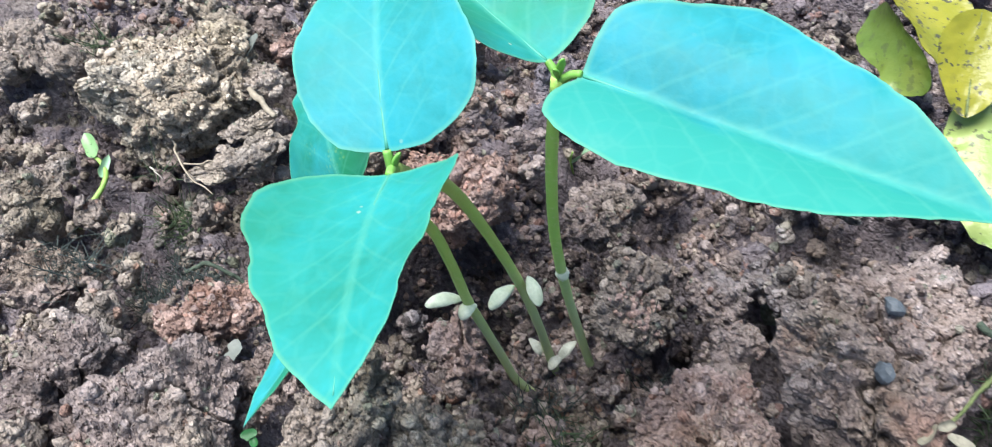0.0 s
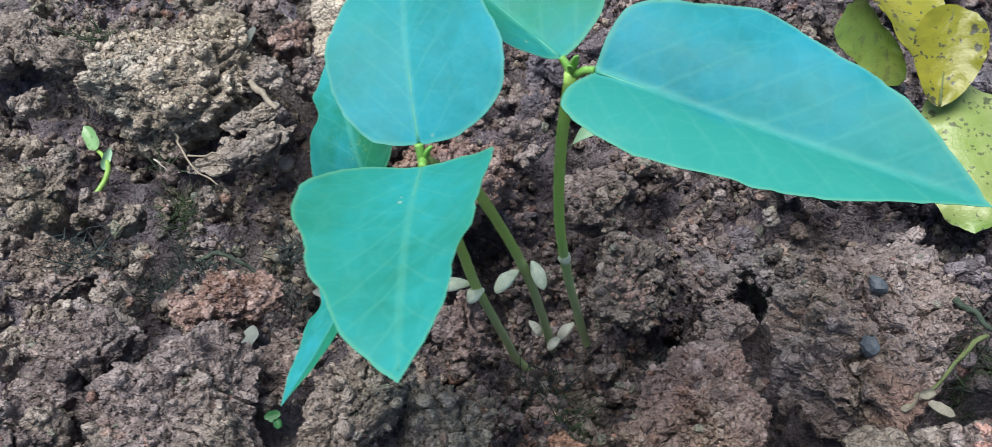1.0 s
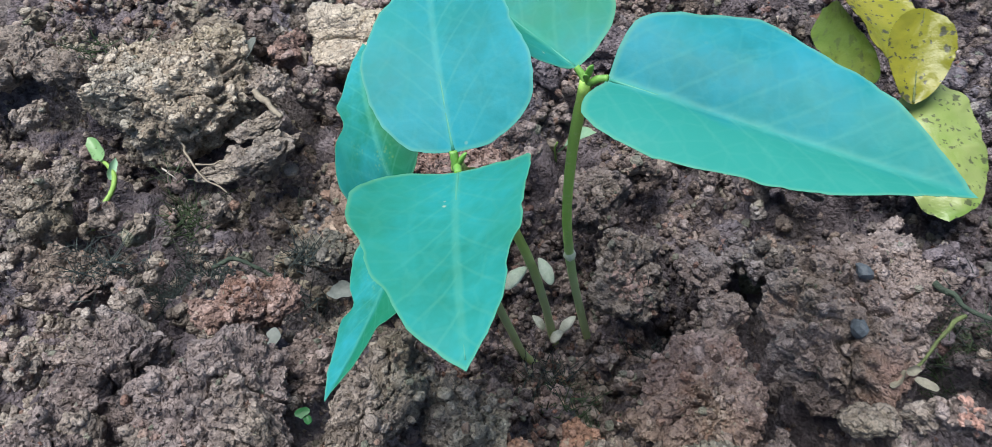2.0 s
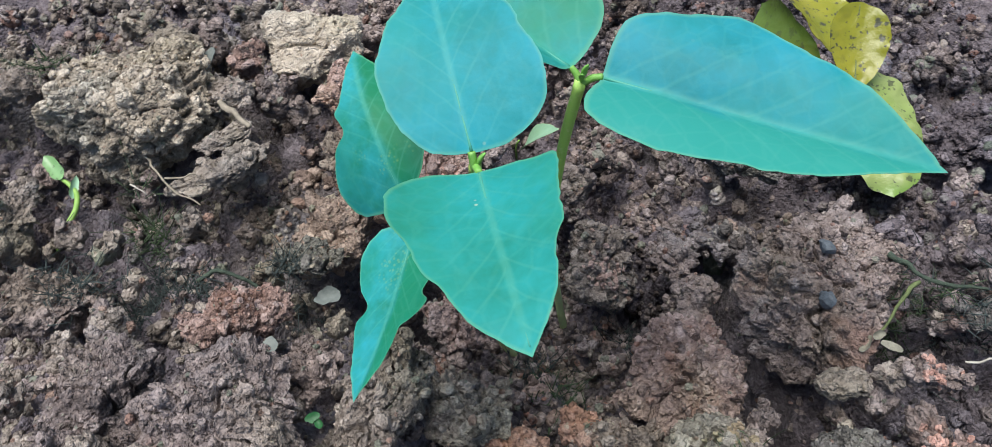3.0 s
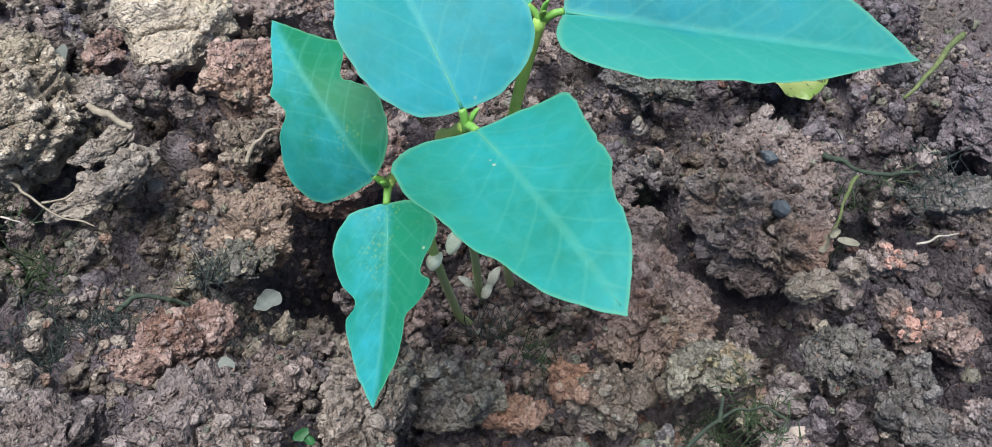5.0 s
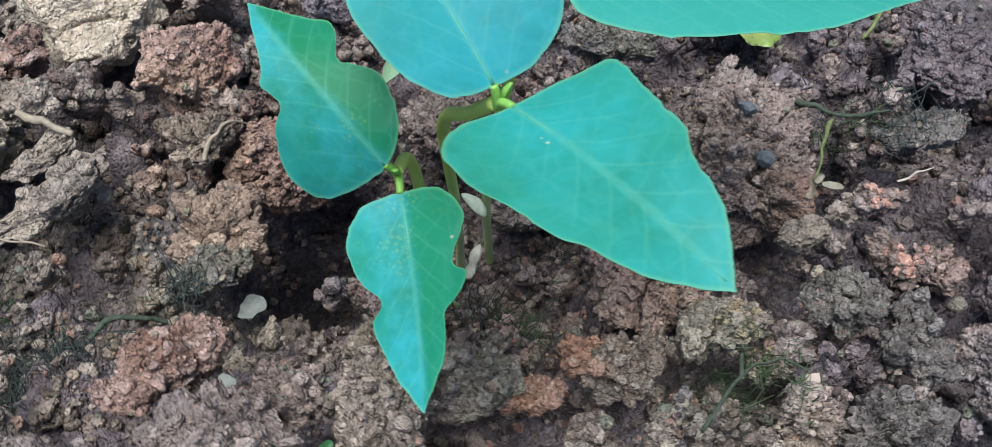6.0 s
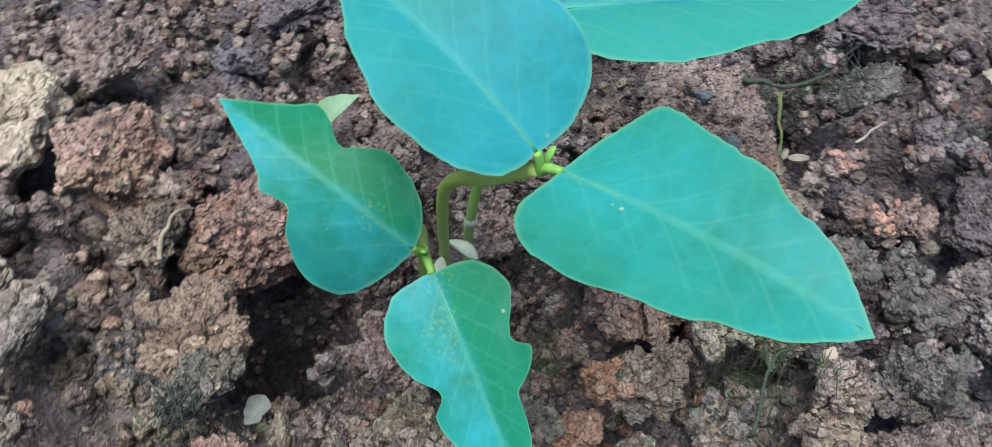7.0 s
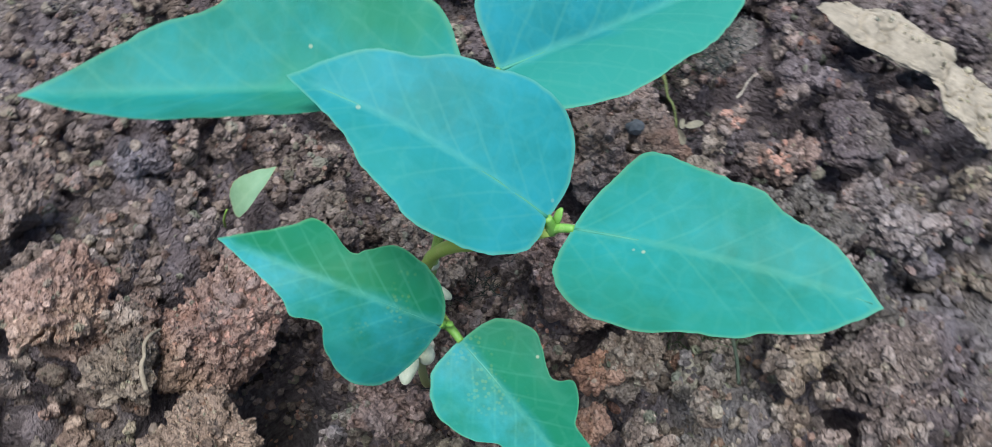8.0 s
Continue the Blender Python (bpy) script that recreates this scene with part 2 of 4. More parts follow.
COTYLEDON = plain("cotyledon_cream", (0.44, 0.52, 0.34), (0.74, 0.79, 0.60), 260, 0.55)
HUSK = plain("husk_grey", (0.24, 0.25, 0.20), (0.50, 0.51, 0.42), 260, 0.6)
DRY = plain("dry_straw", (0.14, 0.12, 0.09), (0.32, 0.28, 0.215), 300)
TWIG = plain("dark_twig", (0.018, 0.030, 0.022), (0.066, 0.090, 0.062), 500, bump=1.0)
GREEN_TWIG = plain("green_twig", (0.05, 0.075, 0.028), (0.19, 0.23, 0.09), 600, bump=0.9)
RIB = plain("pale_rib", (0.036, 0.225, 0.170), (0.054, 0.270, 0.205), 200, 0.5, 0.3, 0.1)
GREEN_SPROUT = plain("sprout_green", (0.14, 0.28, 0.05), (0.25, 0.40, 0.10), 260, 0.45)
DARK_GREEN = plain("mossy_green", (0.022, 0.040, 0.022), (0.075, 0.115, 0.055), 260, 0.8)
PALE_STRAW = plain("pale_straw", (0.26, 0.24, 0.20), (0.46, 0.43, 0.37), 260)
MOSS = plain("dark_moss", (0.018, 0.026, 0.027), (0.060, 0.078, 0.072), 300, 0.9)
FLAKE = plain("grey_flake", (0.07, 0.085, 0.078), (0.15, 0.165, 0.15), 200)
OCHRE = soil_material("soil_ochre", (0.16, 0.125, 0.072), (0.32, 0.258, 0.160), (0.46, 0.385, 0.265))
CHIP_DARK = plain("slate_chip", (0.045, 0.055, 0.065), (0.11, 0.13, 0.145), 400, 0.55)
CHIP_PALE = plain("pale_chip", (0.26, 0.21, 0.175), (0.42, 0.36, 0.31), 300, 0.8)
LEAFLET = plain("leaflet_green", (0.008, 0.050, 0.014), (0.020, 0.105, 0.032), 300, 0.5)
SCRAP = plain("dry_scrap", (0.13, 0.125, 0.095), (0.30, 0.285, 0.22), 260)
SLATE = plain("pale_slab", (0.17, 0.155, 0.125), (0.33, 0.30, 0.245), 130, 0.85)


def yellow_material(name, a, b, green, spots):
    """A dying leaf: yellow with green drifts and black fungus spots."""
    n = Nodes(name)
    a, b, green = (tuple(c * 0.66 for c in tone) for tone in (a, b, green))
    co = n.node("TexCoord", 3)
    color = n.ramp(n.noise(60, co, 4, 0.6), [(0.35, a), (0.62, b)])
    color = n.mix(n.step(n.noise(38, co, 3, 0.5), 0.5, 0.66, 0, 0.7), color, green)
    warped = n.node("VectorMath", props={"operation": "ADD"}, i0=co, i1=n.node("VectorMath", props={"operation": "SCALE"}, i0=n.noise(300, co, 4, 0.7, out=1), Scale=0.0045))
    for scale, keep, size in ((270, 0.50, 0.29), (600, 0.50, 0.28)):
        d = n.cells(scale, warped)
        pick = n.step(n.node("SeparateColor", 0, Color=n.cells(scale, warped, out=1)), keep, keep + 0.05)
        spot = n.math("MULTIPLY", n.step(d, size + 0.08, size - 0.04), pick)
        color = n.mix(n.math("MULTIPLY", spot, spots), color, (0.045, 0.048, 0.03))
    normal = n.bump(n.noise(240, co, 4, 0.6), 0.4, 0.001)
    n.finish(color, 0.33, normal, 0.45)
    glow = n.node("BsdfTranslucent", Color=color)
    n.tree.links.new(n.node("MixShader", i0=0.2, i1=n.bsdf.outputs[0], i2=glow), n.out.inputs[0])
    return n.mat


YELLOW = yellow_material("yellow_leaf", (0.25, 0.27, 0.020), (0.36, 0.35, 0.030), (0.15, 0.21, 0.025), 0.94)
YELLOW_PALE = yellow_material("pale_yellow_leaf", (0.27, 0.40, 0.08), (0.38, 0.47, 0.16), (0.19, 0.37, 0.06), 0.75)
SPROUT_SPOTTED = yellow_material("spotted_sprout_leaf", (0.22, 0.44, 0.16), (0.32, 0.56, 0.26), (0.26, 0.48, 0.14), 0.85)
LEAF_UNDER = yellow_material("leaf_underside", (0.13, 0.22, 0.03), (0.20, 0.30, 0.05), (0.28, 0.34, 0.06), 0.4)


# ---- building helpers ----
def hashed(ijk, seed):
    h = (ijk[..., 0] * 73856093) ^ (ijk[..., 1] * 19349663) ^ (ijk[..., 2] * 83492791) ^ (seed * 2654435761)
    h = (h ^ (h >> 13)) * 1274126177 & 0x7FFFFFFF
    h = (h ^ (h >> 15)) * 668265263 & 0x7FFFFFFF
    return ((h ^ (h >> 11)) & 0xFFFFF) / float(0x100000)


def value_noise(p, seed=0):
    i = np.floor(p).astype(np.int64)
    f = p - i
    f = f * f * (3 - 2 * f)
    total = np.zeros(len(p))
    for a in (0, 1):
        for b in (0, 1):
            for c in (0, 1):
                w = (f[:, 0] if a else 1 - f[:, 0]) * (f[:, 1] if b else 1 - f[:, 1]) * (f[:, 2] if c else 1 - f[:, 2])
                total += w * hashed(i + np.array((a, b, c)), seed)
    return total * 2 - 1


def fractal(p, octaves=4, seed=0, gain=0.5):
    total, amp = np.zeros(len(p)), 1.0
    for k in range(octaves):
        total += amp * value_noise(p * 2.03 ** k, seed + k)
        amp *= gain
    return total


def domes(p, seed=0, fill=0.72):
    """Rounded crumbs packed side by side: 0 in the joints, 1 on the crowns, each crumb with its own height."""
    i = np.floor(p).astype(np.int64)
    best = np.full(len(p), 9.0)
    tall = np.ones(len(p))
    for a in (-1, 0, 1):
        for b in (-1, 0, 1):
            for c in (-1, 0, 1):
                j = i + np.array((a, b, c))
                at = j + np.stack([hashed(j, seed + 11), hashed(j, seed + 12), hashed(j, seed + 13)], -1)
                d = ((p - at) ** 2).sum(-1)
                near = d < best
                best = np.where(near, d, best)
                tall = np.where(near, 0.45 + 0.55 * hashed(j, seed + 14), tall)
    return np.sqrt(np.maximum(0.0, 1 - best / fill ** 2)) * tall


def mesh_from(name, verts, faces, smooth=True):
    me = bpy.data.meshes.new(name)
    verts, faces = np.asarray(verts, dtype=np.float32), np.asarray(faces, dtype=np.int32)
    me.vertices.add(len(verts))
    me.vertices.foreach_set("co", verts.ravel())
    k = faces.shape[1]
    me.loops.add(faces.size)
    me.loops.foreach_set("vertex_index", faces.ravel())
    me.polygons.add(len(faces))
    me.polygons.foreach_set("loop_start", np.arange(0, faces.size, k, dtype=np.int32))
    me.polygons.foreach_set("use_smooth", np.full(len(faces), smooth))
    me.update(calc_edges=True)
    return me


def put_mesh(name, me, material, parent=None, label=""):
    me.materials.clear()
    me.materials.append(material)
    ob = new(name, me)
    if parent is not None:
        ob.parent = parent
    return tagged(ob, label)


def part(name, bm, material, parent=None, label=""):
    me = bpy.data.meshes.new(name)
    for f in bm.faces:
        f.smooth = True
    bm.to_mesh(me)
    bm.free()
    return put_mesh(name, me, material, parent, label)


def ball(level):
    bm = bmesh.new()
    bmesh.ops.create_icosphere(bm, subdivisions=level, radius=1)
    v = np.array([q.co[:] for q in bm.verts])
    f = np.array([[q.index for q in face.verts] for face in bm.faces])
    bm.free()
    return v / np.linalg.norm(v, axis=1)[:, None], f


BALL = {k: ball(k) for k in (1, 2, 3, 4, 5, 6, 7)}


def turn_z(v, degrees):
    c, s = math.cos(radians(degrees)), math.sin(radians(degrees))
    return np.stack([v[:, 0] * c - v[:, 1] * s, v[:, 0] * s + v[:, 1] * c, v[:, 2]], -1)


def tube(points, radii, sides=10, steps=8, uneven=0.07):
    """A round stalk through the points, smooth along its run, closed at the ends."""
    p = np.array(points, float)
    r = np.array(radii, float) if np.ndim(radii) else np.full(len(p), radii)
    e = np.vstack([2 * p[0] - p[1], p, 2 * p[-1] - p[-2]])
    er = np.r_[r[0], r, r[-1]]
    line, size = [], []
    for k in range(len(p) - 1):
        for s in np.arange(steps) / steps:
            p0, p1, p2, p3 = e[k:k + 4]
            line.append(0.5 * (2 * p1 + (p2 - p0) * s + (2 * p0 - 5 * p1 + 4 * p2 - p3) * s * s + (3 * p1 - p0 - 3 * p2 + p3) * s ** 3))
            size.append(er[k + 1] * (1 - s) + er[k + 2] * s)
    line.append(p[-1]), size.append(r[-1])
    line, size = np.array(line), np.array(size)
    bm = bmesh.new()
    side = Vector((1, 0.13, 0.07))
    rings = []
    for k in range(len(line)):
        t = Vector(line[min(k + 1, len(line) - 1)] - line[max(k - 1, 0)]).normalized()
        side = (side - t * side.dot(t)).normalized()
        other = t.cross(side)
        ring = []
        for a in np.arange(sides) * 2 * math.pi / sides:
            wob = 1 + uneven * noise.noise(Vector(line[k]) * 900 + side * math.cos(a) + other * math.sin(a))
            ring.append(bm.verts.new(Vector(line[k]) + (side * math.cos(a) + other * math.sin(a)) * size[k] * wob))
        rings.append(ring)
    for a, b in zip(rings, rings[1:]):
        for k in range(sides):
            bm.faces.new((a[k], a[(k + 1) % sides], b[(k + 1) % sides], b[k]))
    bm.faces.new(rings[0][::-1])
    bm.faces.new(rings[-1])
    return bm


def blade_outline(rad, steps=10):
    """The leaf's edge round its middle: reaches in equal angles from the tip, joined by a smooth line with a sharp tip."""
    n = len(rad)
    a = np.arange(n) * 2 * np.pi / n
    c = np.stack([rad * np.cos(a), rad * np.sin(a)], -1)
    c = np.vstack([c, c[:1]])
    e = np.vstack([2 * c[0] - c[1], c, 2 * c[-1] - c[-2]])
    out = []
    for k in range(n):
        p0, p1, p2, p3 = e[k:k + 4]
        for s in np.arange(steps) / steps:
            out.append(0.5 * (2 * p1 + (p2 - p0) * s + (2 * p0 - 5 * p1 + 4 * p2 - p3) * s * s + (3 * p1 - p0 - 3 * p2 + p3) * s ** 3))
    return np.array(out)


def blade(name, centre, ahead, up, rad, bend, material, parent, label="", thick=0.00020, ripple=0.0004, seed=0, ribbed=None):
    """A leaf blade with thickness. rad: reaches in millimetres; bend: lengthwise, crosswise, twist, fold along the rib."""
    rad = np.array(rad) / 1000
    edge = blade_outline(rad)
    m, rings = len(edge), 15
    x = Vector(ahead).normalized()
    z = (Vector(up) - x * Vector(up).dot(x)).normalized()
    turn = np.array([x, z.cross(x), z]).T
    levels = np.linspace(0, 1, rings + 1)[1:] ** 0.9
    flat = np.vstack([np.zeros((1, 2))] + [edge * s for s in levels])
    rim = np.r_[0, np.repeat(levels, m)]
    fray = 0.00018 * np.clip(rim - 0.9, 0, 1) * 10
    flat = flat + (np.stack([value_noise(np.c_[flat * 700, np.zeros(len(flat))], seed), value_noise(np.c_[flat * 700, np.ones(len(flat))], seed)], -1)) * fray[:, None]
    a, b, c, f = bend
    fx, fy = flat[:, 0], flat[:, 1]
    tall = (a * fx * fx + b * fy * fy + c * fx * fy) * 20 + f * (np.sqrt(fy * fy + 4e-7) - 0.00063)
    tall = tall + ripple * rim ** 2 * fractal(np.c_[flat * 130, np.full(len(flat), seed)], 3, seed)
    top = np.c_[flat, tall]
    low = np.c_[flat, tall - thick * (1 - 0.6 * rim ** 6)]
    verts = np.vstack([top, low]) @ turn.T + np.array(centre)
    n = len(flat)
    faces = []
    for k in range(m):
        q = (k + 1) % m
        faces.append((0, 1 + k, 1 + q, 1 + q))
        for r in range(rings - 1):
            o = 1 + r * m
            faces.append((o + k, o + m + k, o + m + q, o + q))
    faces = [tuple(dict.fromkeys(t)) for t in faces]
    under = [tuple(n + i for i in t[::-1]) for t in faces]
    o = 1 + (rings - 1) * m
    border = [(o + k, n + o + k, n + o + (k + 1) % m, o + (k + 1) % m) for k in range(m)]
    me = bpy.data.meshes.new(name)
    me.from_pydata([tuple(v) for v in verts], [], faces + under + border)
    uv = me.uv_layers.new(name="blade")
    long = rad[0] + rad[len(rad) // 2]
    maps = np.c_[(np.r_[fx, fx] + rad[len(rad) // 2]) / long, np.r_[fy, fy] / long]
    index = np.zeros(len(me.loops), dtype=np.int32)
    me.loops.foreach_get("vertex_index", index)
    uv.data.foreach_set("uv", maps[index].astype(np.float32).ravel())
    reach = me.uv_layers.new(name="rim")
    reach.data.foreach_set("uv", np.c_[np.r_[rim, rim], np.zeros(2 * n)][index].astype(np.float32).ravel())
    me.polygons.foreach_set("use_smooth", np.ones(len(me.polygons), dtype=bool))
    me.update()
    ends = np.zeros(2 * len(me.edges), dtype=np.int32)
    me.edges.foreach_get("vertices", ends)
    ends = ends.reshape(-1, 2)
    rims = ((ends >= o) & (ends < n)).all(1) | (ends >= n + o).all(1)
    me.attributes.new("sharp_edge", "BOOLEAN", "EDGE").data.foreach_set("value", rims)
    ob = put_mesh(name, me, material, parent, label)
    if ribbed:
        run = np.linspace(-0.98 * rad[len(rad) // 2], 0.93 * rad[0], 9)
        crest = np.c_[run, np.zeros(9), a * 20 * run * run - 0.00024] @ turn.T + np.array(centre)
        part("midrib", tube(crest, np.linspace(0.00036, 0.00010, 9), 6, 4), ribbed, ob, "pale midrib")
    return ob


def pod(name, a, b, width, material, parent=None, label="", seed=0, flat=0.6, level=3):
    """A shrivelled bean half from a to b: plump, wrinkled lengthwise, a little bent."""
    a, b = Vector(a), Vector(b)
    v, f = BALL[level]
    x = (b - a).normalized()
    y = x.cross(Vector((0.2, 0.3, 1))).normalized()
    z = x.cross(y)
    half = (b - a).length / 2
    body = v * np.array((half, width / 2, width / 2 * flat))
    body[:, 1:] *= (1 - 0.35 * (v[:, :1] < 0) * np.abs(v[:, :1]))
    wr = 1 + 0.10 * fractal(np.c_[v[:, 0] * 1.5 + seed, v[:, 1:] * 5], 3, seed)
    body[:, 1:] *= wr[:, None]
    body[:, 2] += 0.25 * width * (v[:, 0] ** 2) - 0.1 * width
    world_ = body @ np.array([x, y, z]) + np.array((a + b) / 2)
    return put_mesh(name, mesh_from(name, world_, f), material, parent, label)


# ---- ground ----
SWELL = [-0.9, 13.4, 15.6, 9.2, -7.5, 8.1, 0.4, 15.1, -12.3, -8.9, 9.3, 7.2, -8.0, 3.2, -20.9, -17.6, 8.0, 3.4,
         -4.9, 2.0, 14.3, 7.2, -1.0, -1.5, 15.0, 0.5, -1.0, -3.1, -3.1, -1.0]


def lie(x, y):
    """The lie of the bed: a slope with swells and the hollow in which the seedlings stand."""
    x, y = np.atleast_1d(np.asarray(x, float)), np.atleast_1d(np.asarray(y, float))
    z = 0.0426 - 0.137 * np.clip(x, -0.22, 0.22) - 0.1326 * np.clip(y, -0.08, 0.32)
    k = 0
    for cy in np.linspace(0.05, 0.23, 5):
        for cx in np.linspace(-0.14, 0.14, 6):
            z = z + SWELL[k] / 1000 * np.exp(-((x - cx) ** 2 + (y - cy) ** 2) / (2 * 0.045 ** 2))
            k += 1
    return z


PITS = ((0.004, 0.092, 11, -8), (0.0760, 0.0480, 6, 13), (0.0500, 0.0450, 6, 13), (0.0840, 0.0300, 7, 12), (0.0780, 0.0640, 5, 12), (0.0, 0.1235, 14, -15), (0.0570, 0.0720, 4, 26), (0.0560, 0.0790, 4, 28), (0.0545, 0.0860, 3.5, 24), (0.0520, 0.0930, 3.5, 20), (0.0490, 0.1230, 7, 16), (0.0335, 0.1260, 6, 10), (-0.0365, 0.1500, 11, 48), (-0.0470, 0.1490, 8, 20), (-0.0300, 0.1560, 8, 16),
        (-0.0360, 0.0850, 5, 14), (-0.0970, 0.0880, 6, 16), (-0.0940, 0.0960, 5, 14), (-0.1190, 0.1560, 9, 8), (-0.1260, 0.1950, 8, 9), (-0.0260, 0.1400, 8, 10), (0.0450, 0.0660, 6, 9), (0.0220, 0.0160, 6, 14), (0.0640, 0.0680, 6, 11), (0.0530, 0.0430, 7, 11), (0.0460, 0.0540, 6, 11), (0.0600, 0.0880, 4, 22), (0.0570, 0.1010, 4, 20), (0.0575, 0.1120, 4, 16), (0.0150, 0.1000, 7, 8),
        (-0.1310, 0.1800, 13, 8), (0.0130, 0.1870, 13, 11))


clods, smooth_clods, skins, feet = [], [], [], []


def clod_skin(level, wide, deep, tall, seed, cuts, rough):
    """The skin of a clod: broken faces, knobs, and grains caked all over it in patches."""
    v, f = BALL[level]
    v = v + np.array((0, 0, 0.42))
    v = v / np.linalg.norm(v, axis=1)[:, None]
    local = np.random.default_rng(seed + 100)
    r = (np.abs(v) ** 3.0).sum(1) ** (-1 / 3.0)
    for _ in range(cuts):
        d = local.normal(size=3)
        d /= np.linalg.norm(d)
        r = np.minimum(r, local.uniform(0.66, 1.0) / np.maximum(v @ d, 1e-3))
    r = r / np.mean(r) * (1 + 0.11 * fractal(v * 1.7 + seed * 3.1, 4, seed))
    half = np.array((wide / 2000, deep / 2000, tall * min(wide, deep) / 2000))
    p = v * r[:, None] * half
    way = v / half
    way /= np.linalg.norm(way, axis=1)[:, None]
    size = float(half.mean())
    warp = p + 0.0012 * np.c_[fractal(p * 200, 2, 2), fractal(p * 200, 2, 4), fractal(p * 200, 2, 6)]
    caked = np.clip(0.62 + 1.1 * fractal(p * 95 + seed * 2.3, 3, 19), 0.10, 1.0)
    lift = 0.13 * size * fractal(p * 120 + seed, 4, 7)
    lift = lift + rough * (0.0026 * domes(warp * 125 + seed, 8, 0.60) + (0.3 + 0.7 * caked) * (0.0027 * domes(warp * 270 + seed, 9, 0.62) + 0.0012 * domes(warp * 520 + seed, 10, 0.64)))
    lift = lift + 0.00055 * (0.3 + 0.7 * rough) * (0.35 + 0.65 * caked) * domes(warp * 1050 + seed, 12, 0.68)
    split = fractal(p * 70 + seed * 1.7, 3, 17 + seed)
    lift = lift - 0.0034 * rough - 0.0050 * rough * np.exp(-(split / 0.045) ** 2)
    return p + way * lift[:, None], f, float(half[2])


def clod(x, y, wide, deep, turn, tone, label, rise=0.005, tall=0.7, seed=0, level=5, cuts=9, rough=1.0, tilt=0.0):
    """One lump of dried earth in millimetres, sunk into the bed."""
    def laid(fine):
        p, f, deepest = clod_skin(fine, wide, deep, tall, seed, cuts, rough)
        if tilt:
            c, s = math.cos(radians(tilt)), math.sin(radians(tilt))
            p = np.stack([p[:, 0], p[:, 1] * c - p[:, 2] * s, p[:, 1] * s + p[:, 2] * c], -1)
        return turn_z(p, turn), f, deepest

    p, f, deepest = laid(7 if level > 5 else 6 if wide + deep > 38 else 5)
    z = float(lie(x, y)[0]) + rise + 0.003 - deepest
    ob = put_mesh("soil_clod", mesh_from("soil_clod", p, f), SOIL[tone])
    ob.location = (x, y, z)
    tagged(ob, label, "clod", "clods of soil", "")
    p, f, _ = laid(5)
    skins.append((p + np.array((x, y, z)), f, tone))
    feet.append((x, y, wide / 2000, deep / 2000, radians(turn)))
    clods.append(ob)
    smooth_clods.append(rough < 0.6)
    return ob


clod(-0.1120, 0.2110, 52, 44, -7, "pale", "large pale tan rounded clod crusted with grains", 0.011, 0.85, 1, 6, rough=0.75)
clod(-0.1440, 0.2200, 22, 16, -10, "tan", "small pale tan clod beside the large one", 0.006, 0.7, 2)
clod(-0.0560, 0.2315, 37, 31, -20, "pale", "pale smooth-topped clod of dried mud", 0.008, 0.7, 3, rough=0.40)
clod(-0.0735, 0.2225, 13, 14, 0, "brick", "small brick-red rounded clod", 0.006, 0.9, 4)
clod(-0.0820, 0.1875, 19, 9, 12, "tan", "flat greyish tan sliver of soil", 0.004, 0.7, 5, rough=0.5)
clod(-0.0840, 0.1775, 33, 12, 16, "tan", "long tan ridge of cracked soil", 0.003, 0.7, 5, rough=0.5)
clod(-0.0545, 0.1555, 26, 23, -15, "red", "dark red angular clod at the pit edge", 0.004, 0.9, 7)
clod(-0.0780, 0.1235, 25, 16, 5, "brick", "flat reddish clod with a tan front", 0.006, 0.8, 8)
clod(-0.0600, 0.1045, 14, 18, -10, "clay", "crumbly orange-brown clod beside the tan slab", 0.004, 0.8, 56)
clod(-0.0620, 0.1435, 22, 12, -10, "stone", "low greyish pile of caked crumbs", 0.003, 0.7, 57, rough=1.2)
clod(-0.0770, 0.0940, 38, 36, -8, "brown", "big broken brown clod with cracked faces", 0.007, 0.8, 9, 6)
clod(-0.0450, 0.0910, 20, 40, -32, "tan", "long tan tilted slab of dried soil", 0.008, 0.8, 10, rough=0.7)
clod(0.0765, 0.1065, 42, 50, -22, "clay", "big flat-topped brown clod with grey flecks", 0.008, 0.7, 11, 6)
clod(0.0215, 0.1350, 22, 27, -16, "tan", "upright tan-brown clod with a rusty patch", 0.012, 1.0, 12)
clod(0.0345, 0.0925, 29, 35, -20, "red", "broad crumbling reddish brown clod", 0.007, 0.75, 13, 6)
clod(0.0435, 0.1150, 15, 17, -25, "clay", "brown clod with a broken top", 0.004, 0.8, 14)
clod(0.0015, 0.0805, 12, 11, -33, "rust", "orange-red brick-like lump of baked soil", 0.003, 0.9, 15, rough=0.6)
clod(-0.0122, 0.0780, 11, 9, -30, "rust", "small orange-red lump of baked soil", 0.001, 0.9, 16, rough=0.6)
clod(-0.0245, 0.1235, 17, 20, 9, "red", "crumbly reddish clod below the seedlings", 0.006, 0.8, 17)
clod(0.0665, 0.0760, 14, 10, -28, "tan", "small tan flat clod of soil", 0.005, 0.8, 18, rough=0.5)
clod(0.0765, 0.0742, 8, 8, 0, "tan", "knob of tan soil", 0.005, 0.9, 55)
clod(0.0875, 0.0728, 16, 10, -25, "clay", "small reddish brown clod of soil", 0.004, 0.9, 19)
clod(0.0310, 0.0685, 22, 16, -34, "tan", "rounded tan clod with a gritty side", 0.006, 0.9, 20)
clod(0.0612, 0.0567, 19, 15, -35, "stone", "greyish brown oval clod of soil", 0.006, 0.9, 21)
clod(0.0658, 0.0410, 17, 21, -30, "stone", "grey-green angular clod of soil", 0.006, 0.9, 22)
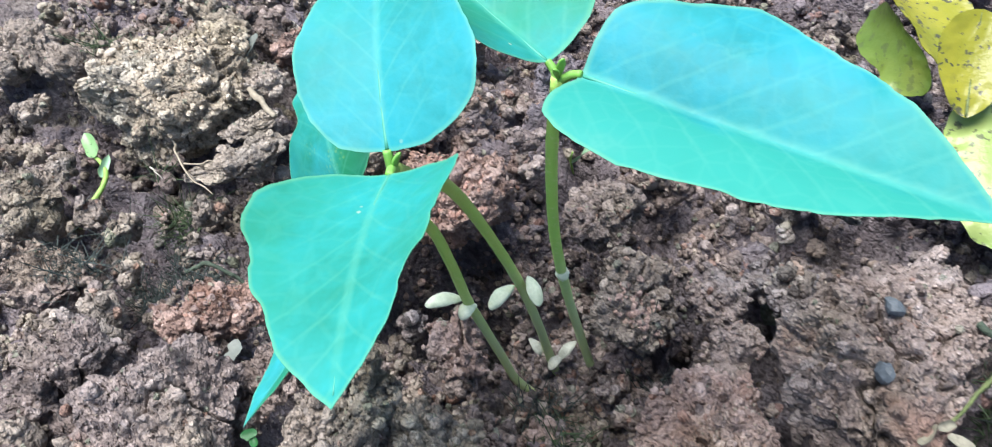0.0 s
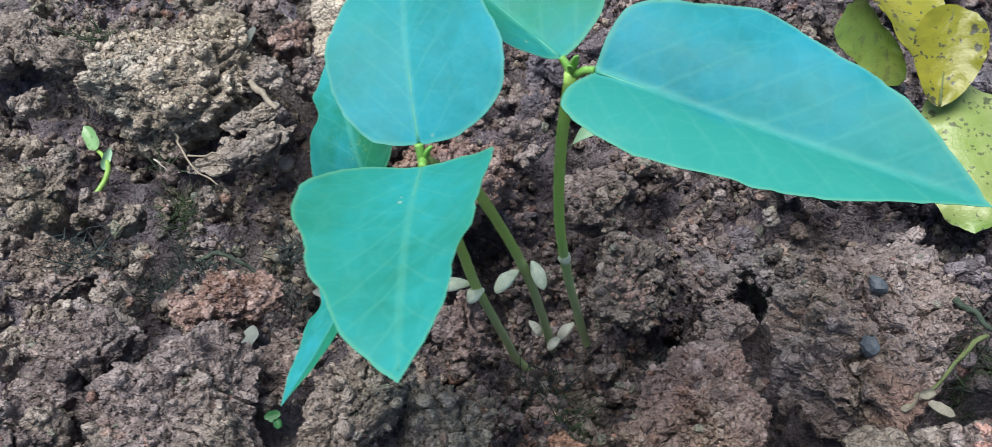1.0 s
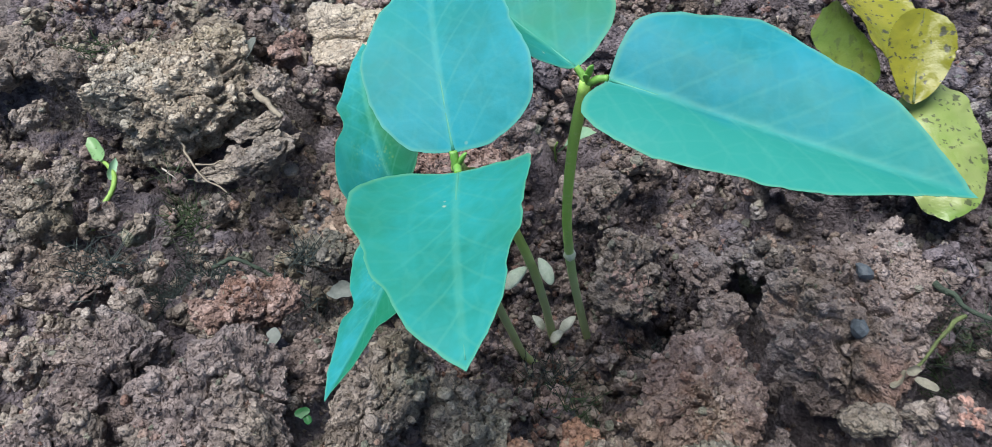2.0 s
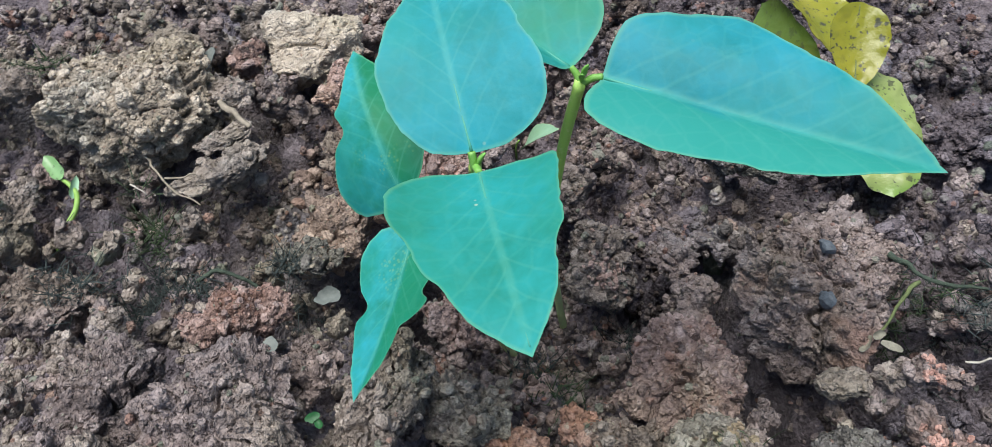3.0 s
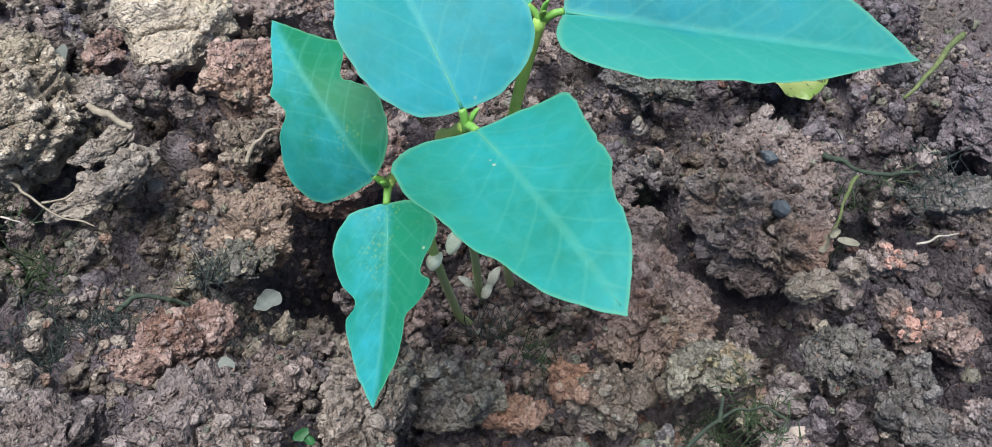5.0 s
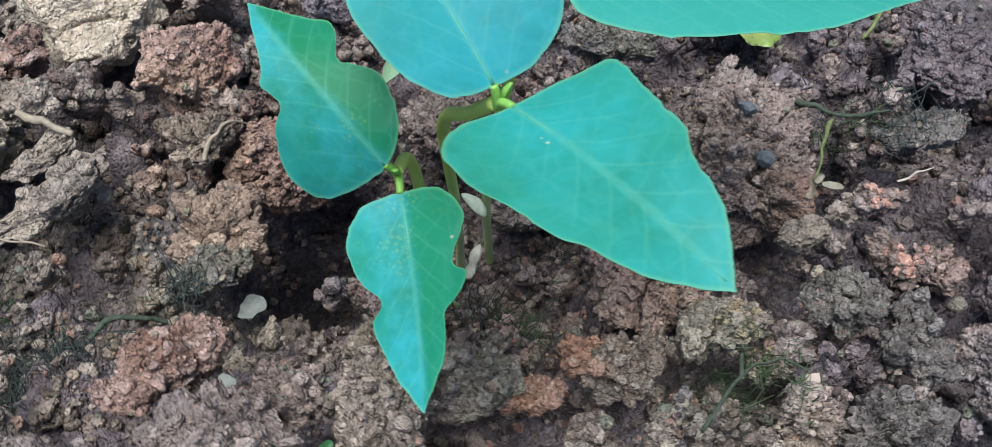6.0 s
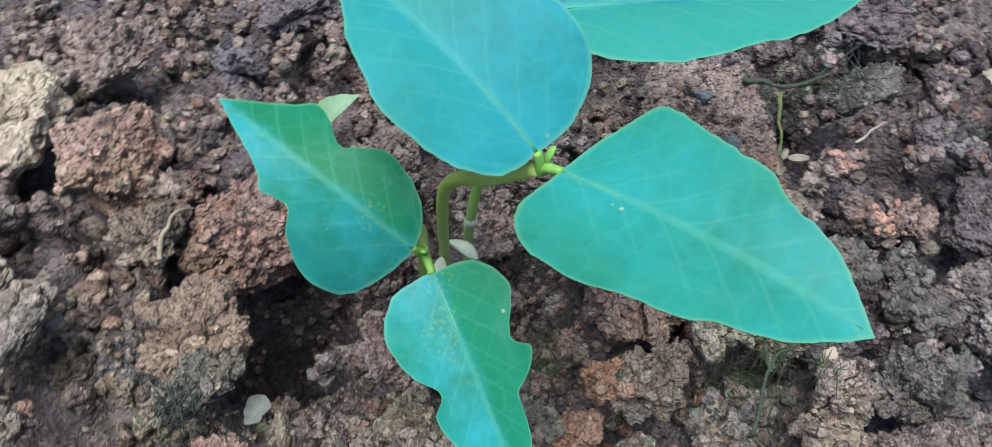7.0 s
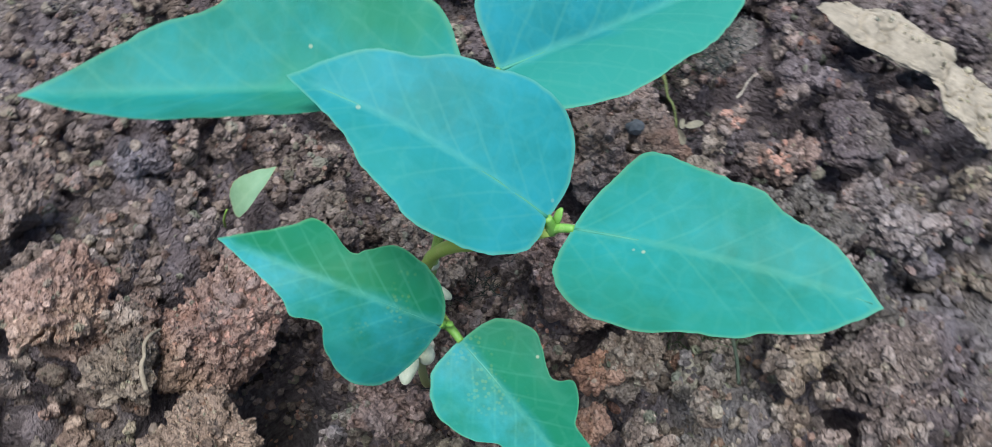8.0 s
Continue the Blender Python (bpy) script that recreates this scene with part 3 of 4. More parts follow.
clod(0.0455, 0.0265, 24, 20, -27, "stone", "low grey clod of soil", 0.004, 0.8, 23)
clod(0.0305, 0.0415, 15, 17, -50, "clay", "pale pinkish crumbling clod with a whitish crown", 0.005, 0.9, 50)
clod(0.0795, 0.0575, 13, 17, -20, "clay", "brown clod with an orange stain", 0.004, 0.9, 51)
clod(0.0870, 0.0500, 13, 13, -35, "red", "small reddish clod of soil", 0.003, 0.9, 52)
clod(0.0790, 0.0300, 17, 15, -40, "brown", "dark brown crumbling clod of soil", 0.004, 0.8, 53)
clod(0.0090, 0.0735, 26, 17, -15, "clay", "mound of baked brown crumbs", 0.001, 0.8, 54, rough=1.2)
clod(0.1110, 0.0805, 24, 12, -20, "stone", "layered grey slab of soil", 0.003, 0.7, 24, rough=0.6)
clod(-0.0430, 0.2010, 28, 26, -19, "brick", "reddish tan rounded clod of soil", 0.007, 0.9, 25)
clod(-0.0480, 0.1800, 17, 18, -16, "clay", "dusky brown clod with a pale chip", 0.005, 0.9, 26)
clod(-0.0255, 0.1690, 37, 29, -25, "brick", "big orange-red clod overhanging a pit", 0.009, 0.8, 27, 6)
clod(-0.0355, 0.1870, 14, 12, -33, "clay", "small round brown clod of soil", 0.003, 0.9, 28)
clod(0.0165, 0.1640, 24, 22, -6, "brown", "dark brown knobbly clod of soil", 0.004, 0.8, 29)
clod(0.0775, 0.0150, 20, 15, -60, "brown", "brown crumbling clod with rusty specks", 0.004, 0.8, 31)
clod(0.0290, 0.0190, 28, 24, -62, "brown", "brown crumbling clod of soil", 0.005, 0.8, 32)
clod(-0.1320, 0.1440, 28, 22, -14, "clay", "brown lumpy clod of soil", 0.004, 0.8, 33)
clod(-0.1070, 0.1050, 27, 27, -14, "brown", "dull brown lumpy clod of soil", 0.004, 0.7, 34)
clod(-0.1150, 0.0840, 22, 22, -15, "brown", "brown cracked clod of soil", 0.003, 0.7, 35)
clod(-0.0250, 0.0885, 27, 17, -12, "tan", "brown clod with a split face", 0.007, 0.8, 36)
clod(-0.0990, 0.2300, 22, 18, -4, "tan", "tan clod in the shade of the pale one", 0.006, 0.8, 37)
clod(-0.0840, 0.2060, 22, 16, -6, "tan", "tan rounded clod of soil", 0.005, 0.8, 38)
clod(0.0700, 0.1570, 28, 15, -41, "stone", "greyish clod with a pale crust", 0.004, 0.7, 39)
clod(0.0440, 0.1310, 16, 13, -33, "clay", "small brown clod of soil", 0.003, 0.8, 40)
clod(0.1480, 0.1500, 36, 26, 20, "grey", "low dark grey clod", 0.004, 0.6, 41)
clod(0.1450, 0.0950, 30, 24, 40, "grey", "dark brown flat clod", 0.004, 0.6, 42)
clod(0.1050, 0.0350, 26, 20, 10, "grey", "low dark brown clod", 0.003, 0.7, 43)
clod(-0.1500, 0.1750, 26, 20, 10, "tan", "rounded tan clod of soil", 0.004, 0.7, 44)
clod(-0.1750, 0.2300, 36, 28, 0, "tan", "wide tan clod of soil", 0.006, 0.7, 45)
clod(0.1440, 0.0370, 20, 44, -4, "pale", "long pale flake of layered stone", 0.006, 0.35, 48, rough=0.35).data.materials[0] = SLATE
clod(0.1330, 0.0060, 19, 32, -38, "pale", "pale broken flake of layered stone", 0.006, 0.35, 49, rough=0.35).data.materials[0] = SLATE
clod(-0.0200, 0.2350, 26, 20, 15, "clay", "rounded brown clod of soil", 0.004, 0.7, 46)
clod(0.0300, 0.2200, 24, 18, -15, "grey", "dark grey-brown clod of soil", 0.004, 0.7, 47)


def bed(x, y):
    p = np.c_[x, y, np.zeros(len(x))]
    warp = np.c_[fractal(p * 60, 3, 3), fractal(p * 60, 3, 5), np.zeros(len(x))] * 0.004
    q = p + warp
    z = lie(x, y) - 0.0245 + 0.006 * fractal(p * 38, 3, 21)
    z = z + 0.0095 * domes(q * 66, 31, 0.64) + 0.0062 * domes(q * 140 + 5.3, 41, 0.60) + 0.0032 * domes(q * 290 + 2.1, 51, 0.62) + 0.0010 * domes(q * 700 + 3.7, 52)
    for cx, cy, a, b, turn in feet:
        u, v = (x - cx) * math.cos(turn) + (y - cy) * math.sin(turn), (y - cy) * math.cos(turn) - (x - cx) * math.sin(turn)
        out = (np.hypot(u / a, v / b) - 1.08) * min(a, b)
        z = z - 0.0065 * np.exp(-(out / 0.0042) ** 2)
    for px, py, wide, deep in PITS:
        z = z - deep / 1000 * np.exp(-((x - px) ** 2 + (y - py) ** 2) / (2 * (wide / 1000) ** 2))
    return z + 0.0006 * fractal(p * 900, 2, 61)


def spread(lo, hi, fine, far):
    inner = np.arange(lo, hi + fine / 2, fine)
    out, step, at = [], fine, 0.0
    while at < far:
        step *= 1.3
        at += step
        out.append(at)
    out = np.array(out)
    return np.r_[(inner[0] - out)[::-1], inner, inner[-1] + out]


gx, gy = spread(-0.20, 0.20, 0.0014, 60.0), spread(-0.025, 0.30, 0.0014, 60.0)
xx, yy = np.meshgrid(gx, gy)
zz = bed(xx.ravel(), yy.ravel())
grid = np.c_[xx.ravel(), yy.ravel(), zz]
w = len(gx)
ids = np.arange(len(grid)).reshape(len(gy), w)
quads = np.stack([ids[:-1, :-1], ids[:-1, 1:], ids[1:, 1:], ids[1:, :-1]], -1).reshape(-1, 4)
ground = put_mesh("ground", mesh_from("ground", grid, quads), SOIL["grey"])
tagged(ground, "dark purplish brown garden soil with hollows", "soil", kind="structure")
surface_v, surface_f = [grid], [np.vstack([quads[:, (0, 1, 2)], quads[:, (0, 2, 3)]])]
surface_tone = ["brown"]
for p, f, tone in skins:
    surface_f.append(f + sum(len(q) for q in surface_v))
    surface_v.append(p)
    surface_tone.append(tone)


# lumps that can be told apart one by one, pressed into the bed between the clods
def crumb_shape(level, seed):
    """A broken crumb: flattened by a few breaks, knobbly with smaller grains."""
    local = np.random.default_rng(seed)
    v, f = BALL[level]
    r = np.ones(len(v))
    for _ in range(7):
        d = local.normal(size=3)
        d /= np.linalg.norm(d)
        r = np.minimum(r, local.uniform(0.55, 0.9) / np.maximum(v @ d, 1e-3))
    r = r * (1 + 0.24 * fractal(v * 1.3 + seed, 3, seed))
    if level > 1:
        r = r + 0.20 * domes(v * 1.9 + seed, seed, 0.66) - 0.08
    if level > 2:
        r = r + 0.10 * domes(v * 4.2 + seed, seed + 1, 0.66) - 0.03
    return v * r[:, None] * local.uniform(0.72, 1.22, 3), f


HOLES = ((0.0, 0.123, 0.020), (-0.131, 0.180, 0.014), (0.013, 0.187, 0.011), (-0.038, 0.149, 0.016), (0.056, 0.077, 0.008), (0.053, 0.088, 0.006))


def soil_tone(x, y, chance):
    """The tone of loose soil: tan on one side, purplish grey on the other, rusty in two drifts."""
    if math.hypot(x + 0.040, y - 0.180) < 0.034 and chance < 0.45:
        return "red"
    if math.hypot((x - 0.005) / 1.6, y - 0.078) < 0.024 and chance < 0.32:
        return ("rust", "red")[int(chance * 50) % 2]
    if x < -0.02:
        return "tan" if chance < min(0.68, -x * 7) else "clay" if chance < 0.85 else "brown"
    # soil at the front right toned darker, standing in for dimmer light there
    if x > 0.085 or (y < 0.05 and x > 0.03):
        return "grey" if chance < 0.7 else "brown"
    # more clay in the middle: tone lightened to offset the leaves' shadow
    return "brown" if chance < 0.38 else "clay" if chance < 0.94 else "grey"


lump_rng = np.random.default_rng(77)
lump_shapes = [crumb_shape(3, 900 + k) for k in range(24)]
lump_meshes = {}
taken = []
while len(taken) < 300:
    x, y = lump_rng.uniform(-0.175, 0.185), lump_rng.uniform(-0.015, 0.262)
    size = 0.0030 * (7.2 / 3.0) ** (lump_rng.random() ** 1.5)
    if any((x - a) ** 2 + (y - b) ** 2 < (0.75 * (size + c)) ** 2 for a, b, c in taken) or any(math.hypot(x - a, y - b) < c for a, b, c in HOLES):
        continue
    taken.append((x, y, size))
    kind, tone = int(lump_rng.integers(24)), soil_tone(x, y, lump_rng.random())
    v, f = lump_shapes[kind]
    if (kind, tone) not in lump_meshes:
        lump_meshes[kind, tone] = mesh_from("soil_lump", v, f)
        lump_meshes[kind, tone].materials.append(SOIL[tone])
    z = float(lie(x, y)[0]) - 0.0030 - 0.40 * size + lump_rng.uniform(-0.005, 0.002)
    spin = Euler(lump_rng.uniform(0, 6.28, 3))
    ob = new("soil_lump", lump_meshes[kind, tone])
    ob.parent = ground
    ob.matrix_basis = Matrix.LocRotScale((x, y, z), spin, Vector((size,) * 3))
    base = sum(len(q) for q in surface_v)
    v, f = crumb_shape(2, 900 + kind)
    surface_v.append(v * size @ np.array(spin.to_matrix()).T + np.array((x, y, z)))
    surface_f.append(f + base)
    surface_tone.append(tone)


# ---- seedlings ----
def seedling(label):
    return tagged(new("bean_seedling"), label, "seedling", "bean seedlings")


plant_a = seedling("green bean seedling with two long pointed leaves on a straight stalk")
part("stem", tube([(0.0075, 0.1250, -0.012), (0.0070, 0.1256, -0.004), (0.0062, 0.1275, 0.018), (0.0062, 0.1283, 0.034), (0.0074, 0.1285, 0.055), (0.0110, 0.1287, 0.080), (0.0150, 0.1287, 0.0985)],
                  [0.00126, 0.00122, 0.00117, 0.00126, 0.00122, 0.00126, 0.00130]), STALK, plant_a, "smooth yellow-green stalk")
part("node", tube([(0.0062, 0.1283, 0.0325), (0.0062, 0.1283, 0.0342), (0.0063, 0.1283, 0.0362)], [0.00118, 0.00165, 0.00122], 10, 5, 0.25), COTYLEDON, plant_a, "pale scar ring where the seed halves fell off")
part("petiole", tube([(0.0150, 0.1287, 0.0975), (0.0172, 0.1280, 0.0995), (0.0192, 0.1271, 0.1003)], [0.0009, 0.0008, 0.0007], 8, 5), BUD, plant_a)
part("petiole", tube([(0.0150, 0.1289, 0.0975), (0.0145, 0.1302, 0.0992), (0.0136, 0.1315, 0.1003)], [0.0009, 0.0008, 0.0007], 8, 5), BUD, plant_a)
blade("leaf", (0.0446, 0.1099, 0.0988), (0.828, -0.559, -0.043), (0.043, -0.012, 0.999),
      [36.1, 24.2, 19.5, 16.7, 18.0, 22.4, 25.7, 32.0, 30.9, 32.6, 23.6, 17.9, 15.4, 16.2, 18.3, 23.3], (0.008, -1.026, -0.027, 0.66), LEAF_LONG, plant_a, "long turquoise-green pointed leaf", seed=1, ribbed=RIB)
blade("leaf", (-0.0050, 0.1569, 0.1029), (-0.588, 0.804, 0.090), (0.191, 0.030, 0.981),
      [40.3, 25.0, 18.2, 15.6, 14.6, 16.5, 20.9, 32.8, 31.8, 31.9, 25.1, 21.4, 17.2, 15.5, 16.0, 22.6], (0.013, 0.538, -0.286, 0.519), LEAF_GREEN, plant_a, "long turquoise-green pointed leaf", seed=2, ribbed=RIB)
pod("bud", (0.0152, 0.1288, 0.0985), (0.0165, 0.1290, 0.1030), 0.0017, BUD, plant_a, "tiny folded leaf bud", 3)
pod("bud", (0.0150, 0.1286, 0.0985), (0.0150, 0.1272, 0.1025), 0.0013, BUD, plant_a, "tiny folded leaf bud", 4)

plant_b = seedling("green bean seedling with an arched stalk and two broad leaves")
part("stem", tube([(-0.0025, 0.1250, -0.013), (-0.0028, 0.1252, -0.004), (-0.0030, 0.1262, 0.015), (-0.0040, 0.1268, 0.035), (-0.0062, 0.1265, 0.055), (-0.0085, 0.1250, 0.0725), (-0.0100, 0.1210, 0.0850), (-0.0105, 0.1140, 0.0950), (-0.0103, 0.1065, 0.1075)],
                  [0.00126, 0.00126, 0.00117, 0.00126, 0.00126, 0.00130, 0.00135, 0.00126, 0.00126]), STALK_RUSTY, plant_b, "arched green stalk with a rusty tinge")
part("petiole", tube([(-0.0103, 0.1065, 0.1070), (-0.0101, 0.1050, 0.1090), (-0.0099, 0.1030, 0.1102)], [0.0010, 0.0008, 0.0007], 8, 5), BUD, plant_b)
part("petiole", tube([(-0.0103, 0.1060, 0.1070), (-0.0104, 0.1065, 0.1090), (-0.0104, 0.1075, 0.1108)], [0.0010, 0.0008, 0.0007], 8, 5), BUD, plant_b)
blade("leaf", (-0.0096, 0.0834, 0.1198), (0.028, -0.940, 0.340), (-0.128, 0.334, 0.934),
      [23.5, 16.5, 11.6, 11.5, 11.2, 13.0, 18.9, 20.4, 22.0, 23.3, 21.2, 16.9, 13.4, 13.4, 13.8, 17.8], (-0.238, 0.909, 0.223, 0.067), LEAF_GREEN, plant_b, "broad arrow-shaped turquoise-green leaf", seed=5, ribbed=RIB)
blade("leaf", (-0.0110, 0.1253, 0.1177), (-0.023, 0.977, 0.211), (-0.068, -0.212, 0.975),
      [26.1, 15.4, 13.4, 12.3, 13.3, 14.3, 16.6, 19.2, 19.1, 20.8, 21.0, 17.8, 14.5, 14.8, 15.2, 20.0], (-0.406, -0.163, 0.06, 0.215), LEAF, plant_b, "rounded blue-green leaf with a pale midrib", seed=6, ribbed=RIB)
pod("bud", (-0.0100, 0.1058, 0.1080), (-0.0082, 0.1062, 0.1115), 0.0016, BUD, plant_b, "tiny folded leaf bud", 7)
pod("cotyledon", (-0.0053, 0.1265, 0.0352), (-0.0118, 0.1216, 0.0338), 0.0041, COTYLEDON, plant_b, "shrivelled cream seed half", 8)
pod("cotyledon", (-0.0016, 0.1278, 0.0365), (0.0006, 0.1202, 0.0348), 0.0036, COTYLEDON, plant_b, "shrivelled cream seed half", 9)

plant_c = seedling("smaller bean seedling with two ragged dark green leaves")
part("stem", tube([(-0.0068, 0.1172, -0.013), (-0.0094, 0.1176, -0.0065), (-0.0120, 0.1184, 0.0005), (-0.0130, 0.1195, 0.010), (-0.0145, 0.1207, 0.025), (-0.0155, 0.1212, 0.039), (-0.0157, 0.1225, 0.055), (-0.0165, 0.1228, 0.068), (-0.0195, 0.1205, 0.079), (-0.0238, 0.1160, 0.0840)],
                  [0.00108, 0.00117, 0.00117, 0.00117, 0.00117, 0.00126, 0.00126, 0.00122, 0.00117, 0.00117]), STALK_RUSTY, plant_c, "bent green stalk with a rusty tinge")
part("petiole", tube([(-0.0235, 0.1162, 0.0836), (-0.0246, 0.1160, 0.0862), (-0.0257, 0.1165, 0.0881)], [0.0009, 0.0008, 0.0007], 8, 5), BUD, plant_c)
part("petiole", tube([(-0.0235, 0.1160, 0.0836), (-0.0243, 0.1142, 0.0842), (-0.0254, 0.1120, 0.0840)], [0.0009, 0.0008, 0.0007], 8, 5), BUD, plant_c)
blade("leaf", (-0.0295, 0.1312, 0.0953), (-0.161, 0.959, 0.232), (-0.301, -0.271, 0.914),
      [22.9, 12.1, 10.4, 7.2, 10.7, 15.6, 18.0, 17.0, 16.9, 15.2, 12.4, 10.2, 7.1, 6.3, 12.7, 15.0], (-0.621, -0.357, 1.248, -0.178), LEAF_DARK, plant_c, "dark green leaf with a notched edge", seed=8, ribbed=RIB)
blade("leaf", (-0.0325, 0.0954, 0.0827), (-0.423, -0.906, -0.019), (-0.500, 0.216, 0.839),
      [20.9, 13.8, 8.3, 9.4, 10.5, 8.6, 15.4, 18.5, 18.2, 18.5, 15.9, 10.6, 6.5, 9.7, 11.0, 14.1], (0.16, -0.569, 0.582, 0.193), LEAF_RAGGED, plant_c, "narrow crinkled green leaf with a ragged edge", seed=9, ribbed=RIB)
pod("bud", (-0.0238, 0.1158, 0.0838), (-0.0248, 0.1146, 0.0880), 0.0016, BUD, plant_c, "tiny folded leaf bud", 11)
pod("cotyledon", (-0.0164, 0.1222, 0.0392), (-0.0254, 0.1207, 0.0408), 0.0041, COTYLEDON, plant_c, "shrivelled cream seed half", 12)
pod("cotyledon", (-0.0138, 0.1208, 0.0382), (-0.0182, 0.1182, 0.0370), 0.0041, COTYLEDON, plant_c, "shrivelled cream seed half", 13)


# ---- crumbs and grains over the bed and the clods ----
from mathutils.bvhtree import BVHTree


def feel():
    """A tree of all surfaces so far, and the owner of each of its faces."""
    return (BVHTree.FromPolygons(np.vstack(surface_v).tolist(), np.vstack(surface_f).tolist()),
            np.repeat(np.arange(len(surface_f)), [len(t) for t in surface_f]))


tree, tone_of = feel()
TONES = ("brown", "brick", "tan", "red", "grey", "pale", "rust", "clay", "stone")


def ground_at(x, y):
    hit = tree.ray_cast(Vector((x, y, 0.3)), Vector((0, 0, -1)))
    return hit[0], hit[1]


def any_turns(local, count):
    q = local.normal(size=(count, 4))
    w, x, y, z = (q / np.linalg.norm(q, axis=1)[:, None]).T
    return np.stack([1 - 2 * (y * y + z * z), 2 * (x * y - z * w), 2 * (x * z + y * w), 2 * (x * y + z * w), 1 - 2 * (x * x + z * z), 2 * (y * z - x * w),
                     2 * (x * z - y * w), 2 * (y * z + x * w), 1 - 2 * (x * x + y * y)], -1).reshape(-1, 3, 3)


def scatter(name, count, lo, hi, bias, shapes, seed, labels, smooth, bare, keep=1.0, sink=(-0.35, 0.40), tops=0.85, loose=1.0, area=(-0.195, 0.200, -0.020, 0.290)):
    """Crumbs of earth stuck all over the bed and the clods, in the tone of what they lie on."""
    local = np.random.default_rng(seed)
    at, way, tone, owner = [], [], [], []
    for x, y, a, b in zip(local.uniform(area[0], area[1], count), local.uniform(area[2], area[3], count), local.uniform(0, 6.283, count), local.uniform(0, tops, count) ** 0.8):
        d = Vector((math.cos(a) * math.sin(b), math.sin(a) * math.sin(b), -math.cos(b)))
        place, normal, face, _ = tree.ray_cast(Vector((x, y, 0.03)) - d * 0.2, d)
        if place is not None and hi > 0.0012 and any(math.hypot(place.x - a, place.y - b) < c * 0.8 for a, b, c in HOLES[1:]):
            continue
        if place is not None and face < len(tone_of) and (tone_of[face] > len(clods) or tone_of[face] == 1 or noise.fractal(place * 75, 1.0, 2.0, 2) > bare - 0.1 + local.normal() * 0.22) and local.random() < (keep if 1 <= tone_of[face] <= len(clods) else loose):
            if 1 <= tone_of[face] <= len(clods) and smooth_clods[tone_of[face] - 1] and local.random() < 0.85:
                continue
            key = surface_tone[tone_of[face]]
            if tone_of[face] == 0:
                key = soil_tone(place.x, place.y, local.random())
            at.append(place), way.append(normal), tone.append(TONES.index(key)), owner.append(tone_of[face])
    at, way, tone = np.array(at), np.array(way), np.array(tone)
    n = len(at)
    size = lo * (hi / lo) ** (local.random(n) ** bias)
    kind = local.integers(len(shapes), size=n)
    turns = any_turns(local, n)
    table, f = np.array([s[0] for s in shapes]), shapes[0][1]
    verts = np.einsum("nij,nkj->nki", turns, table[kind]) * size[:, None, None] + (at + way * (size * local.uniform(sink[0], sink[1], n))[:, None])[:, None, :]
    stuck = np.zeros(n, bool)
    if hi > 0.002:
        meshes = {}
        for i, own in enumerate(owner):
            if 1 <= own <= len(clods):
                stuck[i] = True
                host, key = clods[own - 1], (kind[i], tone[i])
                if key not in meshes:
                    meshes[key] = mesh_from("crumb", table[kind[i]], f, smooth)
                    meshes[key].materials.append(GRAINS[TONES[tone[i]]])
                crumb = new("crumb", meshes[key])
                crumb.parent = host
                place = Vector(at[i] + way[i] * size[i] * 0.3) - host.location
                crumb.matrix_basis = Matrix.LocRotScale(place, Matrix(turns[i].tolist()).to_quaternion(), Vector((size[i],) * 3))
                surface_v.append(np.einsum("ij,kj->ki", turns[i], table[kind[i]]) * size[i] + at[i] + way[i] * size[i] * 0.3), surface_f.append(f + sum(len(q) for q in surface_v[:-1])), surface_tone.append(TONES[tone[i]])
    for k, key in enumerate(TONES):
        mine = verts[(tone == k) & ~stuck]
        if len(mine):
            faces = f[None] + (np.arange(len(mine)) * table.shape[1])[:, None, None]
            ob = put_mesh(name, mesh_from(name, mine.reshape(-1, 3), faces.reshape(-1, 3), smooth), GRAINS[key])
            tagged(ob, labels % key, "soil", kind="stuff")
            if hi > 0.002:
                base = sum(len(q) for q in surface_v)
                surface_v.append(mine.reshape(-1, 3)), surface_f.append(faces.reshape(-1, 3) + base), surface_tone.append(key)


def grain_shape(seed):
    """A blunt uneven grain, longer one way than the other."""
    local = np.random.default_rng(seed)
    a = np.arange(6) * math.pi / 3
    v = np.vstack([[(0, 0, 0.85)], np.c_[np.cos(a), np.sin(a), 0.35 * (-1.0) ** np.arange(6)], [(0, 0, -0.85)]])
    f = np.array([(0, 1 + k, 1 + (k + 1) % 6) for k in range(6)] + [(7, 1 + (k + 1) % 6, 1 + k) for k in range(6)])
    return v * local.uniform(0.72, 1.18, (8, 1)) * local.uniform(0.70, 1.25, 3), f


BIG = [crumb_shape(2, 300 + k) for k in range(32)]
SMALL = [crumb_shape(1, 400 + k) for k in range(32)]
scatter("soil_crumbs", 7600, 0.0017, 0.0042, 1.5, BIG, 5, "knobbly %s soil crumbs of many sizes", True, 0.1, 0.06, (-0.2, 0.55), 0.4)
tree, tone_of = feel()
scatter("soil_crumbs", 10000, 0.0012, 0.0023, 1.3, BIG, 6, "rounded %s soil crumbs in a loose heap", True, 0.0, 0.30, (-0.1, 0.6), 0.6)
scatter("soil_crumbs", 22000, 0.0007, 0.0013, 1.3, SMALL, 9, "small broken %s soil crumbs", False, 0.0, 0.30, (-0.1, 0.6))
scatter("soil_grains", 106000, 0.00036, 0.00078, 1.4, [grain_shape(500 + k) for k in range(40)], 7, "fine %s soil grains packed together", False, -0.08, 1.0, (-0.3, 0.35), 0.85, 0.25)
